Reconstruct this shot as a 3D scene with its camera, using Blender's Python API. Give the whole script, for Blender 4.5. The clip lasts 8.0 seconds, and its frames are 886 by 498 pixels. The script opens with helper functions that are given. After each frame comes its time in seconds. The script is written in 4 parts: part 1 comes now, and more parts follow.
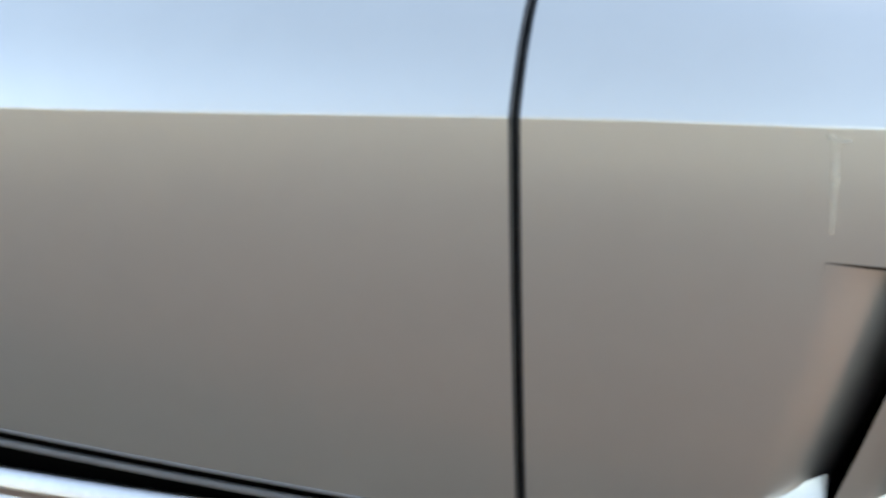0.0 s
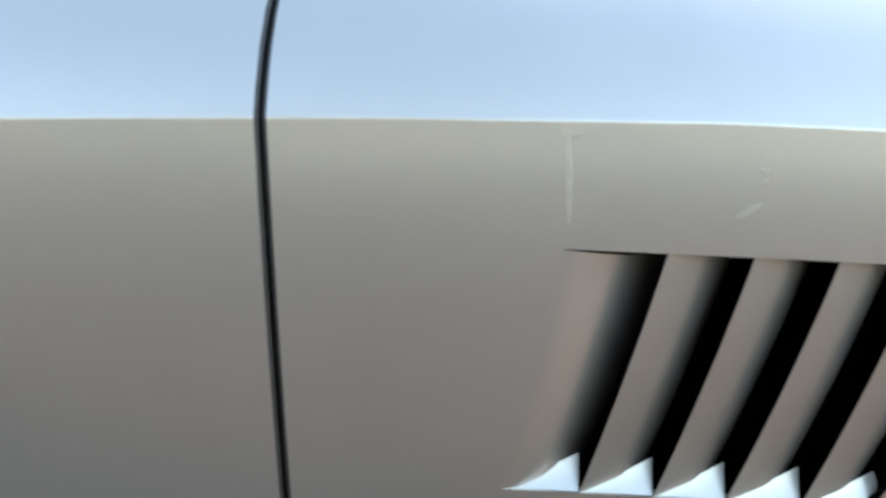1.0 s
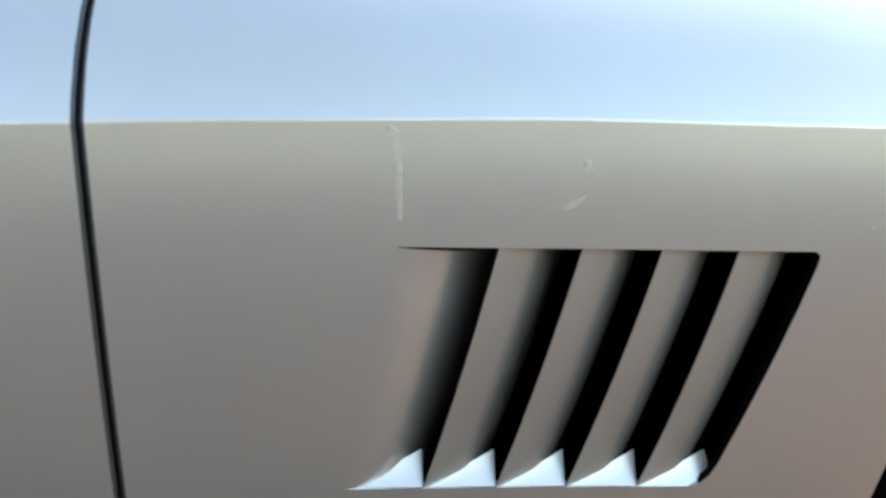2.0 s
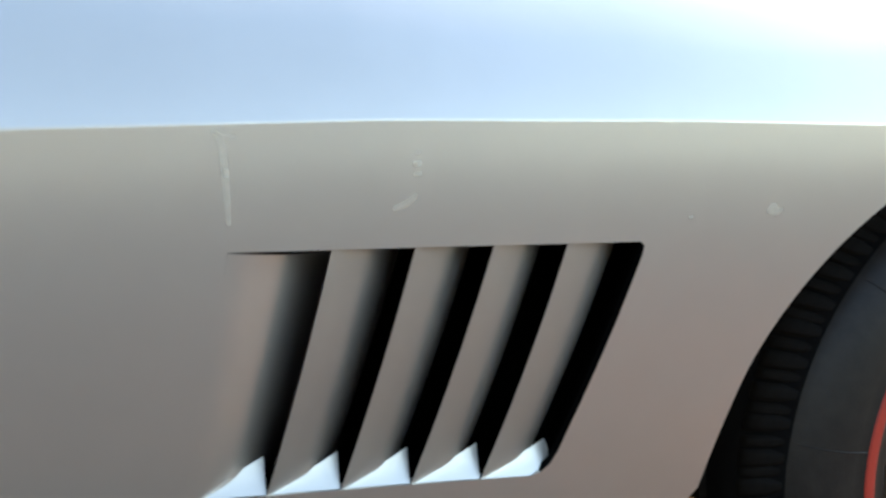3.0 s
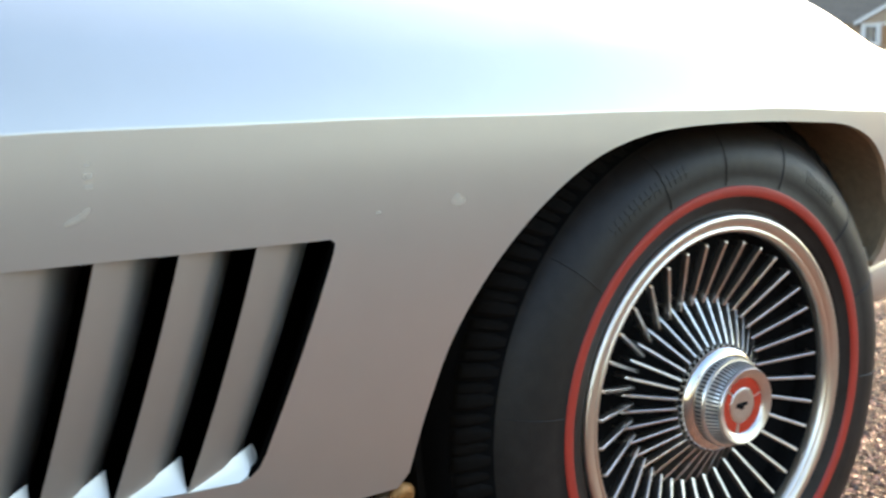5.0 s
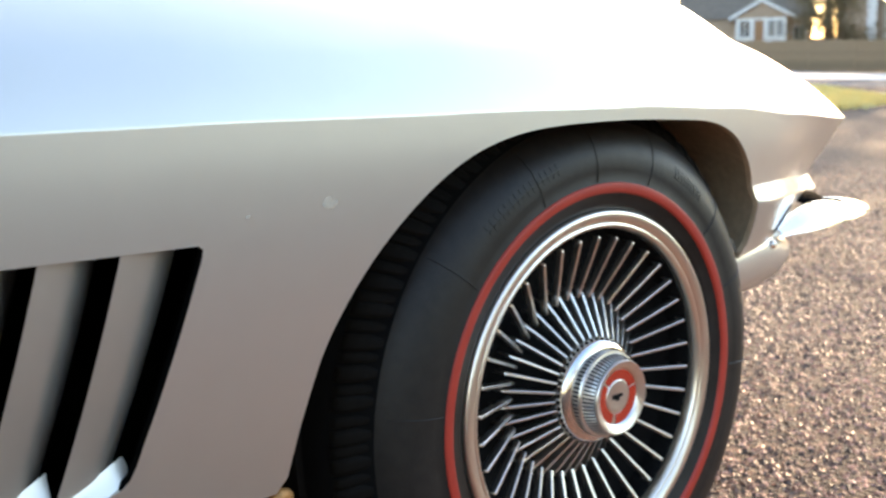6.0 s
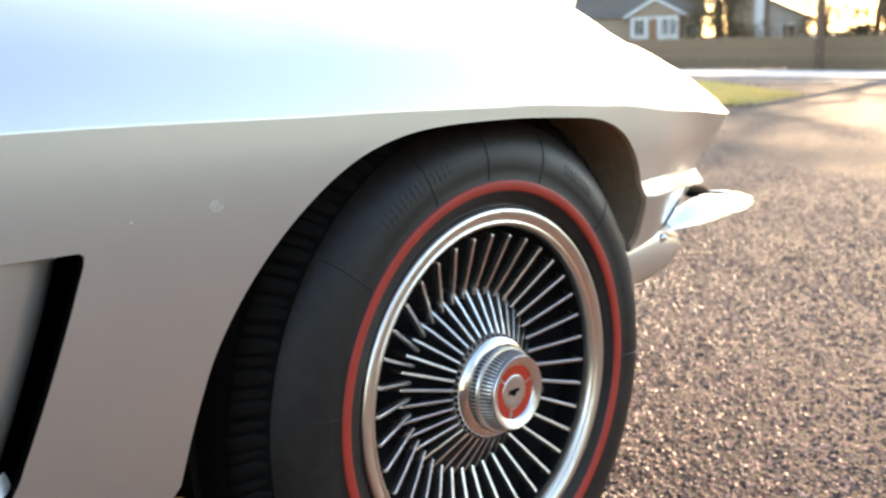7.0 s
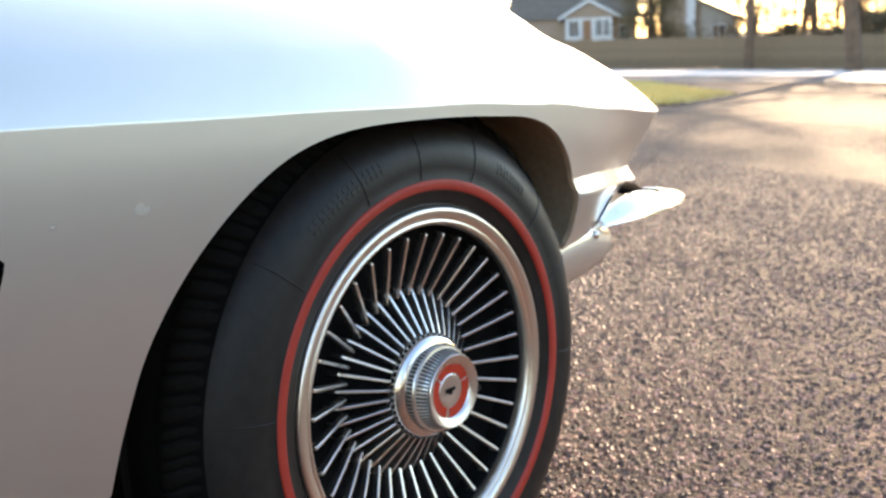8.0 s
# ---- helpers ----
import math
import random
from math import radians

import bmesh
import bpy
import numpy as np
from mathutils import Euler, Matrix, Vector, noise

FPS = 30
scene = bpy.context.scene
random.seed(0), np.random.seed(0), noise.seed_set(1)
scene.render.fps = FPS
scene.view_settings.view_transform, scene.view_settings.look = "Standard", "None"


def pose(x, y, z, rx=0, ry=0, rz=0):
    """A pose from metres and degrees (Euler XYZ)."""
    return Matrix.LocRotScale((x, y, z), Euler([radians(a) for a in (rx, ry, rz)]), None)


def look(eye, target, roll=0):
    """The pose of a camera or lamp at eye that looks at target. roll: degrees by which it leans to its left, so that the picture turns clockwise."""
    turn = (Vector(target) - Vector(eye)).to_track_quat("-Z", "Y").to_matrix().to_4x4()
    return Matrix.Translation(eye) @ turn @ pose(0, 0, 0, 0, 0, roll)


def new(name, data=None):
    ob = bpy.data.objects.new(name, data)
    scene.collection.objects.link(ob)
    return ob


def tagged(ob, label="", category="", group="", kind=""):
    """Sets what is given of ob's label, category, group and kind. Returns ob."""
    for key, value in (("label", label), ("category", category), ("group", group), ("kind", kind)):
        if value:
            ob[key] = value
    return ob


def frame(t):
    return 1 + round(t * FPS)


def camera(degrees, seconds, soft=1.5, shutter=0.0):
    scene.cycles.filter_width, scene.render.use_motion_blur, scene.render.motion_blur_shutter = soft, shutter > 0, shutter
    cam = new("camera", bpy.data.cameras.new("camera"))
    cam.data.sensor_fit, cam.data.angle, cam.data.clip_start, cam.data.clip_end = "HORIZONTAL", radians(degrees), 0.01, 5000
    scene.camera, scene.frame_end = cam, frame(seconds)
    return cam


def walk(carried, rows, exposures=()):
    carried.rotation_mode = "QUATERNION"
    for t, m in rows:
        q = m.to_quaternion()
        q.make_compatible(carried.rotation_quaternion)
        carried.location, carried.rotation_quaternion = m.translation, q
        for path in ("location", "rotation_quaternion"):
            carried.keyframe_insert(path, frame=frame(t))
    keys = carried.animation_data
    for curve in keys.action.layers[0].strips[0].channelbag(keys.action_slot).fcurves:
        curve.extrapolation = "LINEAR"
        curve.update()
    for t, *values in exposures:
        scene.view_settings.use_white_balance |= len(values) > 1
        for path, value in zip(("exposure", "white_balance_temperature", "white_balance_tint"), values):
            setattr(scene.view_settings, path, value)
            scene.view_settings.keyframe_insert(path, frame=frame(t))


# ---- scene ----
cam = camera(46.50, 8.0, soft=2.4, shutter=0.4)
cam.data.dof.use_dof = True
cam.data.dof.focus_distance, cam.data.dof.aperture_fstop = 0.90, 10.0
PATH = [
    (0.00, -0.1374, -0.5887, 0.7256, 77.86, -1.57, 7.06),
    (0.50, -0.1358, -0.5916, 0.7114, 79.45, -1.67, -0.47),
    (1.00, -0.1266, -0.5918, 0.7102, 79.66, -1.43, -5.93),
    (2.50, -0.1026, -0.5991, 0.7078, 80.11, -0.27, -17.81),
    (3.00, -0.0948, -0.6025, 0.7076, 80.17, 0.21, -21.93),
    (3.50, -0.0896, -0.6044, 0.7088, 80.05, 0.50, -25.05),
    (4.00, -0.0795, -0.6092, 0.7093, 80.00, 0.94, -29.16),
    (4.50, -0.0723, -0.6146, 0.7113, 79.74, 1.48, -33.25),
    (6.00, -0.0539, -0.6283, 0.7190, 78.97, 1.82, -42.95),
    (6.50, -0.0498, -0.6332, 0.7201, 78.81, 1.95, -45.76),
    (7.00, -0.0468, -0.6379, 0.7193, 78.76, 2.17, -48.37),
    (7.50, -0.0438, -0.6406, 0.7188, 78.68, 2.21, -50.60),
    (8.00, -0.0419, -0.6433, 0.7161, 78.74, 2.58, -51.83),
]
shots = [(t, pose(*p)) for t, *p in PATH]
walk(cam, shots, exposures=[(0.0, 2.47, 9100, 17.5), (1.0, 2.46, 8650, 14), (2.5, 2.43, 8500, 14), (4.5, 2.40, 8350, 14), (6.5, 2.46, 8350, 15.5), (8.0, 2.20, 8000, 15.5)])

# ---- world and sun ----
SUN_AZ, SUN_EL = 14.6, 15.0  # degrees from +x towards +y, degrees above the horizon
sky_world = bpy.data.worlds.new("sky")
scene.world = sky_world
sky_world.use_nodes = True
wn = sky_world.node_tree
sky = wn.nodes.new("ShaderNodeTexSky")
sky.sky_type = "NISHITA"
sky.sun_disc = False
sky.sun_elevation = radians(SUN_EL)
sky.sun_rotation = radians(90 - SUN_AZ)
sky.air_density, sky.dust_density, sky.ozone_density = 1.0, 0.30, 2.6
wn.links.new(sky.outputs[0], wn.nodes["Background"].inputs[0])
wn.nodes["Background"].inputs[1].default_value = 0.175
sun_data = bpy.data.lights.new("sun", "SUN")
sun_data.energy, sun_data.angle, sun_data.color = 1.8, radians(0.53), (1.0, 0.81, 0.60)
sun = new("sun", sun_data)
sun.matrix_world = look((30, 8, 9), (30 - math.cos(radians(SUN_AZ)) * math.cos(radians(SUN_EL)),
                                    8 - math.sin(radians(SUN_AZ)) * math.cos(radians(SUN_EL)),
                                    9 - math.sin(radians(SUN_EL))))


# ---- materials ----
def material(name, color, rough=0.5, metal=0.0, coat=0.0, var=0.0, scale=20.0, bump=0.0, bump_scale=200.0, color2=None, rough_var=0.0):
    """A principled surface with noise at two scales in colour, gloss and relief."""
    m = bpy.data.materials.new(name)
    m.use_nodes = True
    nt = m.node_tree
    b = nt.nodes["Principled BSDF"]
    b.inputs["Base Color"].default_value = (*color, 1)
    b.inputs["Roughness"].default_value = rough
    b.inputs["Metallic"].default_value = metal
    b.inputs["Coat Weight"].default_value = coat
    b.inputs["Coat Roughness"].default_value = 0.03
    co = nt.nodes.new("ShaderNodeTexCoord")
    if var or color2:
        n1 = nt.nodes.new("ShaderNodeTexNoise")
        n1.inputs["Scale"].default_value, n1.inputs["Detail"].default_value = scale, 6
        n2 = nt.nodes.new("ShaderNodeTexNoise")
        n2.inputs["Scale"].default_value, n2.inputs["Detail"].default_value = scale * 9, 3
        mixn = nt.nodes.new("ShaderNodeMath")
        mixn.operation = "MULTIPLY_ADD"
        mixn.inputs[1].default_value = 0.45
        half = nt.nodes.new("ShaderNodeMath")
        half.operation = "MULTIPLY"
        half.inputs[1].default_value = 0.55
        ramp = nt.nodes.new("ShaderNodeValToRGB")
        c2 = color2 or tuple(c * (1 - var) for c in color)
        ramp.color_ramp.elements[0].position, ramp.color_ramp.elements[1].position = 0.36, 0.64
        ramp.color_ramp.elements[0].color, ramp.color_ramp.elements[1].color = (*c2, 1), (*color, 1)
        for n in (n1, n2):
            nt.links.new(co.outputs["Object"], n.inputs["Vector"])
        nt.links.new(n1.outputs[0], half.inputs[0])
        nt.links.new(n2.outputs[0], mixn.inputs[0])
        nt.links.new(half.outputs[0], mixn.inputs[2])
        nt.links.new(mixn.outputs[0], ramp.inputs[0])
        nt.links.new(ramp.outputs[0], b.inputs["Base Color"])
        if rough_var:
            mr = nt.nodes.new("ShaderNodeMapRange")
            mr.inputs[3].default_value, mr.inputs[4].default_value = rough - rough_var, rough + rough_var
            nt.links.new(n1.outputs[0], mr.inputs[0])
            nt.links.new(mr.outputs[0], b.inputs["Roughness"])
    if bump:
        nb = nt.nodes.new("ShaderNodeTexNoise")
        nb.inputs["Scale"].default_value, nb.inputs["Detail"].default_value = bump_scale, 4
        bm_ = nt.nodes.new("ShaderNodeBump")
        bm_.inputs["Strength"].default_value, bm_.inputs["Distance"].default_value = 1.0, bump
        nt.links.new(co.outputs["Object"], nb.inputs["Vector"])
        nt.links.new(nb.outputs[0], bm_.inputs["Height"])
        nt.links.new(bm_.outputs[0], b.inputs["Normal"])
    return m


PAINT = material("silver_paint", (0.70, 0.670, 0.605), 0.34, 0.71, coat=1.0, var=0.03, scale=3.0)
# duller copy of the body paint, darkened to carry the slats' shade
DULL_SHADED_PAINT = material("dull_shaded_silver_paint", (0.53, 0.510, 0.465), 0.44, 0.74, coat=0.08, var=0.05, scale=6.0)
HEM = material("dull_grey_hem", (0.22, 0.215, 0.215), 0.55, 0.3, var=0.2, scale=40)
# dark base that puts the door gap's shade into the hems
SHADED_HEM = material("shaded_gap_hem", (0.09, 0.085, 0.08), 0.4, 0.2, var=0.2, scale=40)
CHROME = material("chrome", (0.87, 0.845, 0.81), 0.12, 1.0, var=0.06, scale=30)
ALLOY = material("bright_alloy", (0.92, 0.865, 0.795), 0.30, 1.0, var=0.12, scale=25, rough_var=0.06)
GROOVE = material("dull_groove", (0.10, 0.10, 0.10), 0.45, 0.5, var=0.2, scale=60)
RING = material("polished_ring", (0.93, 0.855, 0.745), 0.30, 1.0, var=0.03, scale=12)
FINS = material("brushed_fin", (0.91, 0.855, 0.785), 0.30, 1.0, var=0.10, scale=60)
BLACK = material("satin_black", (0.006, 0.006, 0.006), 0.8, var=0.4, scale=40)
# near-black base that puts the shade of seams and recesses into the surface
CAVITY_SHADE = material("cavity_shade", (0.0015, 0.0014, 0.0013), 1.0, var=0.4, scale=8)
LINER = material("dusty_wheelhouse", (0.45, 0.315, 0.20), 0.85, var=0.3, scale=12, bump=0.001, bump_scale=60)
RUBBER = material("tyre_rubber", (0.0200, 0.0172, 0.0145), 0.45, var=0.6, scale=9, bump=0.0002, bump_scale=380, rough_var=0.1)
# darker copy of the rubber that carries the tread's shade under the arch
SHADED_TREAD = material("shaded_tread_rubber", (0.0085, 0.0075, 0.0062), 0.65, var=0.4, scale=20, bump=0.0006, bump_scale=200)
REDLINE = material("red_stripe", (0.50, 0.038, 0.020), 0.5, var=0.15, scale=30)
REDENAMEL = material("red_enamel", (0.62, 0.045, 0.018), 0.25, coat=0.6, var=0.1, scale=80)
PAINT.node_tree.nodes["Principled BSDF"].inputs["Coat Roughness"].default_value = 0.14
RUBBER.node_tree.nodes["Principled BSDF"].inputs["Specular IOR Level"].default_value = 0.36
BLACK.node_tree.nodes["Principled BSDF"].inputs["Specular IOR Level"].default_value = 0.10
SHADED_TREAD.node_tree.nodes["Principled BSDF"].inputs["Specular IOR Level"].default_value = 0.12
for m_ in (CAVITY_SHADE, LINER):
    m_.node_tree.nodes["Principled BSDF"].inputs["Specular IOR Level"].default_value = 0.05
SEAL = material("gap_rubber", (0.01, 0.01, 0.01), 0.6, var=0.3, scale=60)
GLASS = material("tinted_glass", (0.02, 0.025, 0.025), 0.03, coat=0.5, var=0.1, scale=4)


# ---- making meshes ----
def link(name, me, mat, parent=None, label="", loc=(0, 0, 0)):
    ob = new(name, me)
    if mat and not me.materials:
        me.materials.append(mat)
    ob.parent = parent
    ob.location = loc
    if label:
        ob["label"] = label
    return ob


def mesh_of(name, verts, faces, smooth=True, normals=None):
    me = bpy.data.meshes.new(name)
    me.from_pydata([tuple(v) for v in verts], [], faces)
    me.polygons.foreach_set("use_smooth", [smooth] * len(me.polygons))
    if normals is not None:
        me.normals_split_custom_set_from_vertices([tuple(n) for n in normals])
    me.update()
    return me


def grid_faces(nu, nv, closed_u=False):
    out = []
    for i in range(nu if closed_u else nu - 1):
        for j in range(nv - 1):
            a, b = i * nv + j, ((i + 1) % nu) * nv + j
            out.append((a, b, b + 1, a + 1))
    return out


def lathe(profile, seg=96, sharp=None):
    """Turns (radius, outward) pairs about the local y axis; outward is -y."""
    vs = []
    for i in range(seg):
        a = 2 * math.pi * i / seg
        for rr, p in profile:
            vs.append((rr * math.cos(a), -p, rr * math.sin(a)))
    me = mesh_of("lathe", vs, grid_faces(seg, len(profile), True))
    if sharp:
        me.set_sharp_from_angle(angle=radians(sharp))
    return me


def tube(points, radius, seg=10, flat=1.0):
    """A round bar along points (upright cross-section squeezed by flat)."""
    vs, n = [], len(points)
    for i, p in enumerate(points):
        p = Vector(p)
        d = (Vector(points[min(i + 1, n - 1)]) - Vector(points[max(i - 1, 0)])).normalized()
        s = d.cross(Vector((0, 0, 1))).normalized()
        u = s.cross(d)
        rr = radius[i] if isinstance(radius, (list, tuple)) else radius
        for k in range(seg):
            a = 2 * math.pi * k / seg
            vs.append(p + s * (rr * flat * math.cos(a)) + u * (rr * math.sin(a)))
    fs = [(i * seg + k, i * seg + (k + 1) % seg, (i + 1) * seg + (k + 1) % seg, (i + 1) * seg + k) for i in range(n - 1) for k in range(seg)]
    fs += [tuple(range(seg))[::-1], tuple((n - 1) * seg + k for k in range(seg))]
    return mesh_of("tube", vs, fs)


def box(lo, hi, bev=0.0):
    bm = bmesh.new()
    bmesh.ops.create_cube(bm, size=1)
    for v in bm.verts:
        v.co = Vector([lo[k] + (v.co[k] + 0.5) * (hi[k] - lo[k]) for k in range(3)])
    if bev:
        bmesh.ops.bevel(bm, geom=bm.edges[:], offset=bev, segments=2, affect="EDGES", profile=0.6)
    me = bpy.data.meshes.new("box")
    bm.to_mesh(me)
    bm.free()
    return me


def table(tab, x):
    if x <= tab[0][0]:
        return tab[0][1]
    for (a, va), (b, vb) in zip(tab, tab[1:]):
        if x <= b:
            u = (x - a) / (b - a)
            return va + (vb - va) * (0.65 * u + 0.35 * u * u * (3 - 2 * u))
    return tab[-1][1]


def ease(a, b, x):
    u = min(1, max(0, (x - a) / (b - a)))
    return u * u * (3 - 2 * u)


def spline(pts, step=6):
    """Points of a smooth curve through the given ones."""
    out = []
    for i in range(len(pts) - 1):
        p0, p1, p2, p3 = (Vector(pts[min(max(i + k, 0), len(pts) - 1)]) for k in (-1, 0, 1, 2))
        for j in range(step):
            u = j / step
            out.append(0.5 * (2 * p1 + (p2 - p0) * u + (2 * p0 - 5 * p1 + 4 * p2 - p3) * u * u + (3 * p1 - p0 - 3 * p2 + p3) * u ** 3))
    return out + [Vector(pts[-1])]


# ---- the car's form: a crease line in plan and height, and profiles below and above it ----
MID = 0.88            # the car's centre line
WHEEL_X, WHEEL_Y, WHEEL_Z = 0.802, 0.057, 0.343
AXLES = 2.489
START = radians(22)   # lean of the surface just above the crease
S_END = 2.27          # the crease meets the centre line at the nose
TAIL = -2.80


def crease_plan(s):
    if s < -1.0:
        return Vector((s, 0.10 - 0.05 * ease(-1.0, -1.7, s) + 0.10 * ease(-1.9, -2.8, s)))
    if s < 0:
        return Vector((s, 0.10 * (-s) ** 1.6))
    if s <= 1.49:
        return Vector((s, 0.195 * max(0, s - 0.72) ** 1.5))
    if s < 1.60:
        u = (s - 1.49) / 0.11
        return Vector((1.49, 0.1317)) * (1 - u) ** 2 + Vector((1.596, 0.158)) * 2 * u * (1 - u) + Vector((1.598, 0.225)) * u * u
    return Vector((1.598, 0.225)).lerp(Vector((1.67, MID)), (s - 1.60) / (S_END - 1.60))


def crease_z(s):
    return table([(-2.8, 0.68), (-1.2, 0.66), (-0.5, 0.668), (-0.1, 0.6775), (0.1, 0.6783), (0.3, 0.6737), (0.55, 0.665), (0.8, 0.6555), (1.02, 0.640), (1.25, 0.616), (1.531, 0.590)], s)


def inward(s):
    q = crease_plan(s)
    c = Vector((min(q.x, 1.15 + (q.x - 1.15) * 0.35), MID))
    return (c - q).normalized() if (c - q).length > 1e-6 else Vector((-1, 0))


OUTLINE = np.array([crease_plan(s) for s in np.linspace(-0.6, S_END, 260)])


def ledge_z(s):
    return table([(1.1, 0.536), (1.2, 0.531), (1.3, 0.522), (1.4, 0.510), (1.5, 0.500), (1.6, 0.498)], s)


def below(s, z):
    """How far the side lies inside the crease at height z."""
    d = crease_z(s) - z
    o = 0.584 * max(0, d - 0.02) ** 1.88
    w = ease(1.15, 1.52, s)
    o = o * (1 - w) + 0.55 * d * w
    if s > 1.0:  # the ledge below the nose
        k = ease(1.05, 1.16, s) * (1 - ease(1.50, 1.57, s))
        zl = ledge_z(s)
        o += k * (0.005 * ease(zl + 0.06, zl, z) - (0.0145 + 0.014 * w) * min(1, max(0, (zl - z) / 0.020)) + 0.2 * max(0, zl - 0.025 - z) * (1 - w))
    return o


def skin(s, v):
    """The body's outer surface: v is metres below (negative) or inwards above (positive) the crease."""
    q, n, z = crease_plan(s), inward(s), crease_z(s)
    if v <= 0:
        p = q + n * below(s, z + v)
        return Vector((p.x, p.y, z + v))
    rr = 0.19 + 0.08 * ease(0.5, 1.15, s) - 0.09 * ease(1.2, 1.5, s)
    turn = START + v / rr
    if turn < math.pi / 2 - 0.12:
        reach = rr * (math.cos(START) - math.cos(turn))
    else:
        reach = rr * (math.cos(START) - math.sin(0.12)) + (v - rr * (math.pi / 2 - 0.12 - START))
    p = q + n * reach
    d = reach
    if s > 0.9:
        dd = OUTLINE - np.array((p.x, p.y))
        d = reach + (min(reach, float(np.sqrt((dd * dd).sum(1).min()))) - reach) * ease(0.9, 1.25, s)
    flat = rr * (math.cos(START) - math.sin(0.12))
    if d < flat:
        h = rr * (math.sqrt(1 - (math.cos(START) - d / rr) ** 2) - math.sin(START))
        k = 0.75 * ease(1.05, 1.42, s)  # the nose rises in a straight slope
        h = h * (1 - k) + k * d / flat * rr * (math.cos(0.12) - math.sin(START))
    else:
        h = rr * (math.cos(0.12) - math.sin(START)) + (0.12 + 0.24 * ease(0.6, 1.1, s)) * (d - flat)
    return Vector((p.x, p.y, z + h))


def skin_normal(s, v):
    e = 0.0008
    a, b = skin(s + e, v) - skin(s - e, v), skin(s, v + e) - skin(s, v - e)
    return a.cross(b).normalized()


def v_of(s, z):
    return z - crease_z(s)


def inside(p, poly):
    x, y, c = p[0], p[1], False
    for i in range(len(poly)):
        (x1, y1), (x2, y2) = poly[i - 1], poly[i]
        if (y1 > y) != (y2 > y) and x < (x2 - x1) * (y - y1) / (y2 - y1) + x1:
            c = not c
    return c


def resample(poly, step):
    out = []
    for i in range(len(poly)):
        a, b = Vector(poly[i - 1]), Vector(poly[i])
        n = max(1, int((b - a).length / step))
        out += [tuple(a.lerp(b, k / n)) for k in range(n)]
    return out


def panel(name, border, holes=(), step=0.02, lines=(), lip=0.007, mirror=False):
    """A piece of the body's skin in (s, v), with a folded lip along its border and holes."""
    from mathutils.geometry import delaunay_2d_cdt
    loops = [resample(border, step)] + [resample(h, step * 0.5) for h in holes]
    pts, edges = [], []
    for lp in loops:
        k = len(pts)
        pts += lp
        edges += [(k + i, k + (i + 1) % len(lp)) for i in range(len(lp))]
    edge_pts = np.array(pts)
    lo, hi = edge_pts.min(0), edge_pts.max(0)
    for v in lines:
        last = None
        for s in np.arange(lo[0] + step * 0.5, hi[0], step * 0.8):
            d = edge_pts - (s, v)
            if (d * d).sum(1).min() > (step * 0.15) ** 2 and inside((s, v), loops[0]):
                pts.append((float(s), float(v)))
                near = np.where((abs(edge_pts[:, 1] - v) < 1e-5) & (abs(edge_pts[:, 0] - s) < step * 1.1))[0]
                if len(near):
                    edges.append((int(near[0]), len(pts) - 1))
                if last is not None:
                    edges.append((last, len(pts) - 1))
                last = len(pts) - 1
            else:
                last = None
    rows = [float(v) for v in np.arange(lo[1], hi[1], step) if all(abs(v - c) > step * 0.35 for c in lines)]
    for j, v in enumerate(rows):
        for s in np.arange(lo[0] + (j % 2) * step / 2, hi[0], step):
            d = edge_pts - (s, v)
            if (d * d).sum(1).min() > (step * 0.45) ** 2 and inside((s, v), loops[0]) and not any(inside((s, v), h) for h in loops[1:]):
                pts.append((float(s), float(v)))
    for s in np.arange(1.105, min(hi[0], 1.75), step * 0.5):  # the ledge wants a finer mesh
        for dz in (-0.045, -0.035, -0.027, -0.023, -0.020, -0.018, -0.016, -0.013, -0.011, -0.0085, -0.006, -0.0035, -0.001, 0.002, 0.006, 0.012, 0.020, 0.03):
            p = (float(s), v_of(s, ledge_z(s) + dz))
            d = edge_pts - p
            if (d * d).sum(1).min() > (step * 0.3) ** 2 and inside(p, loops[0]) and not mirror:
                pts.append(p)
    vs2, _, tris, *_ = delaunay_2d_cdt([Vector(p) for p in pts], edges, [], 0, 1e-6)
    faces = []
    for t in tris:
        c = sum((vs2[i] for i in t), Vector((0, 0))) / len(t)
        if inside(c, loops[0]) and not any(inside(c, h) for h in loops[1:]):
            faces.append(tuple(t))
    verts = [skin(*p) for p in vs2]
    norms = [skin_normal(*p) for p in vs2]
    plain = len(faces)
    for lp in loops:  # the lip
        k, n = len(verts), len(lp)
        for p in lp:
            q, m = skin(*p), skin_normal(*p)
            verts += [q, q - m * lip]
            norms += [Vector((0, 0, 0))] * 2
        faces += [(k + 2 * i, k + 2 * i + 1, k + 2 * ((i + 1) % n) + 1, k + 2 * ((i + 1) % n)) for i in range(n)]
    up = [f for f in faces]
    if mirror:
        verts = [Vector((p.x, 2 * MID - p.y, p.z)) for p in verts]
        norms = [Vector((p.x, -p.y, p.z)) for p in norms]
        up = [f[::-1] for f in faces]
    # faces wind with their surface normal
    fixed = []
    for f in up:
        a, b, c = (verts[i] for i in f[:3])
        nn = (b - a).cross(c - a)
        want = norms[f[0]]
        fixed.append(f[::-1] if want.length > 0.1 and nn.dot(want) < 0 else f)
    me = mesh_of(name, verts, fixed, True, norms)
    me.materials.append(PAINT)
    me.materials.append(CAVITY_SHADE)
    me.materials.append(LINER)
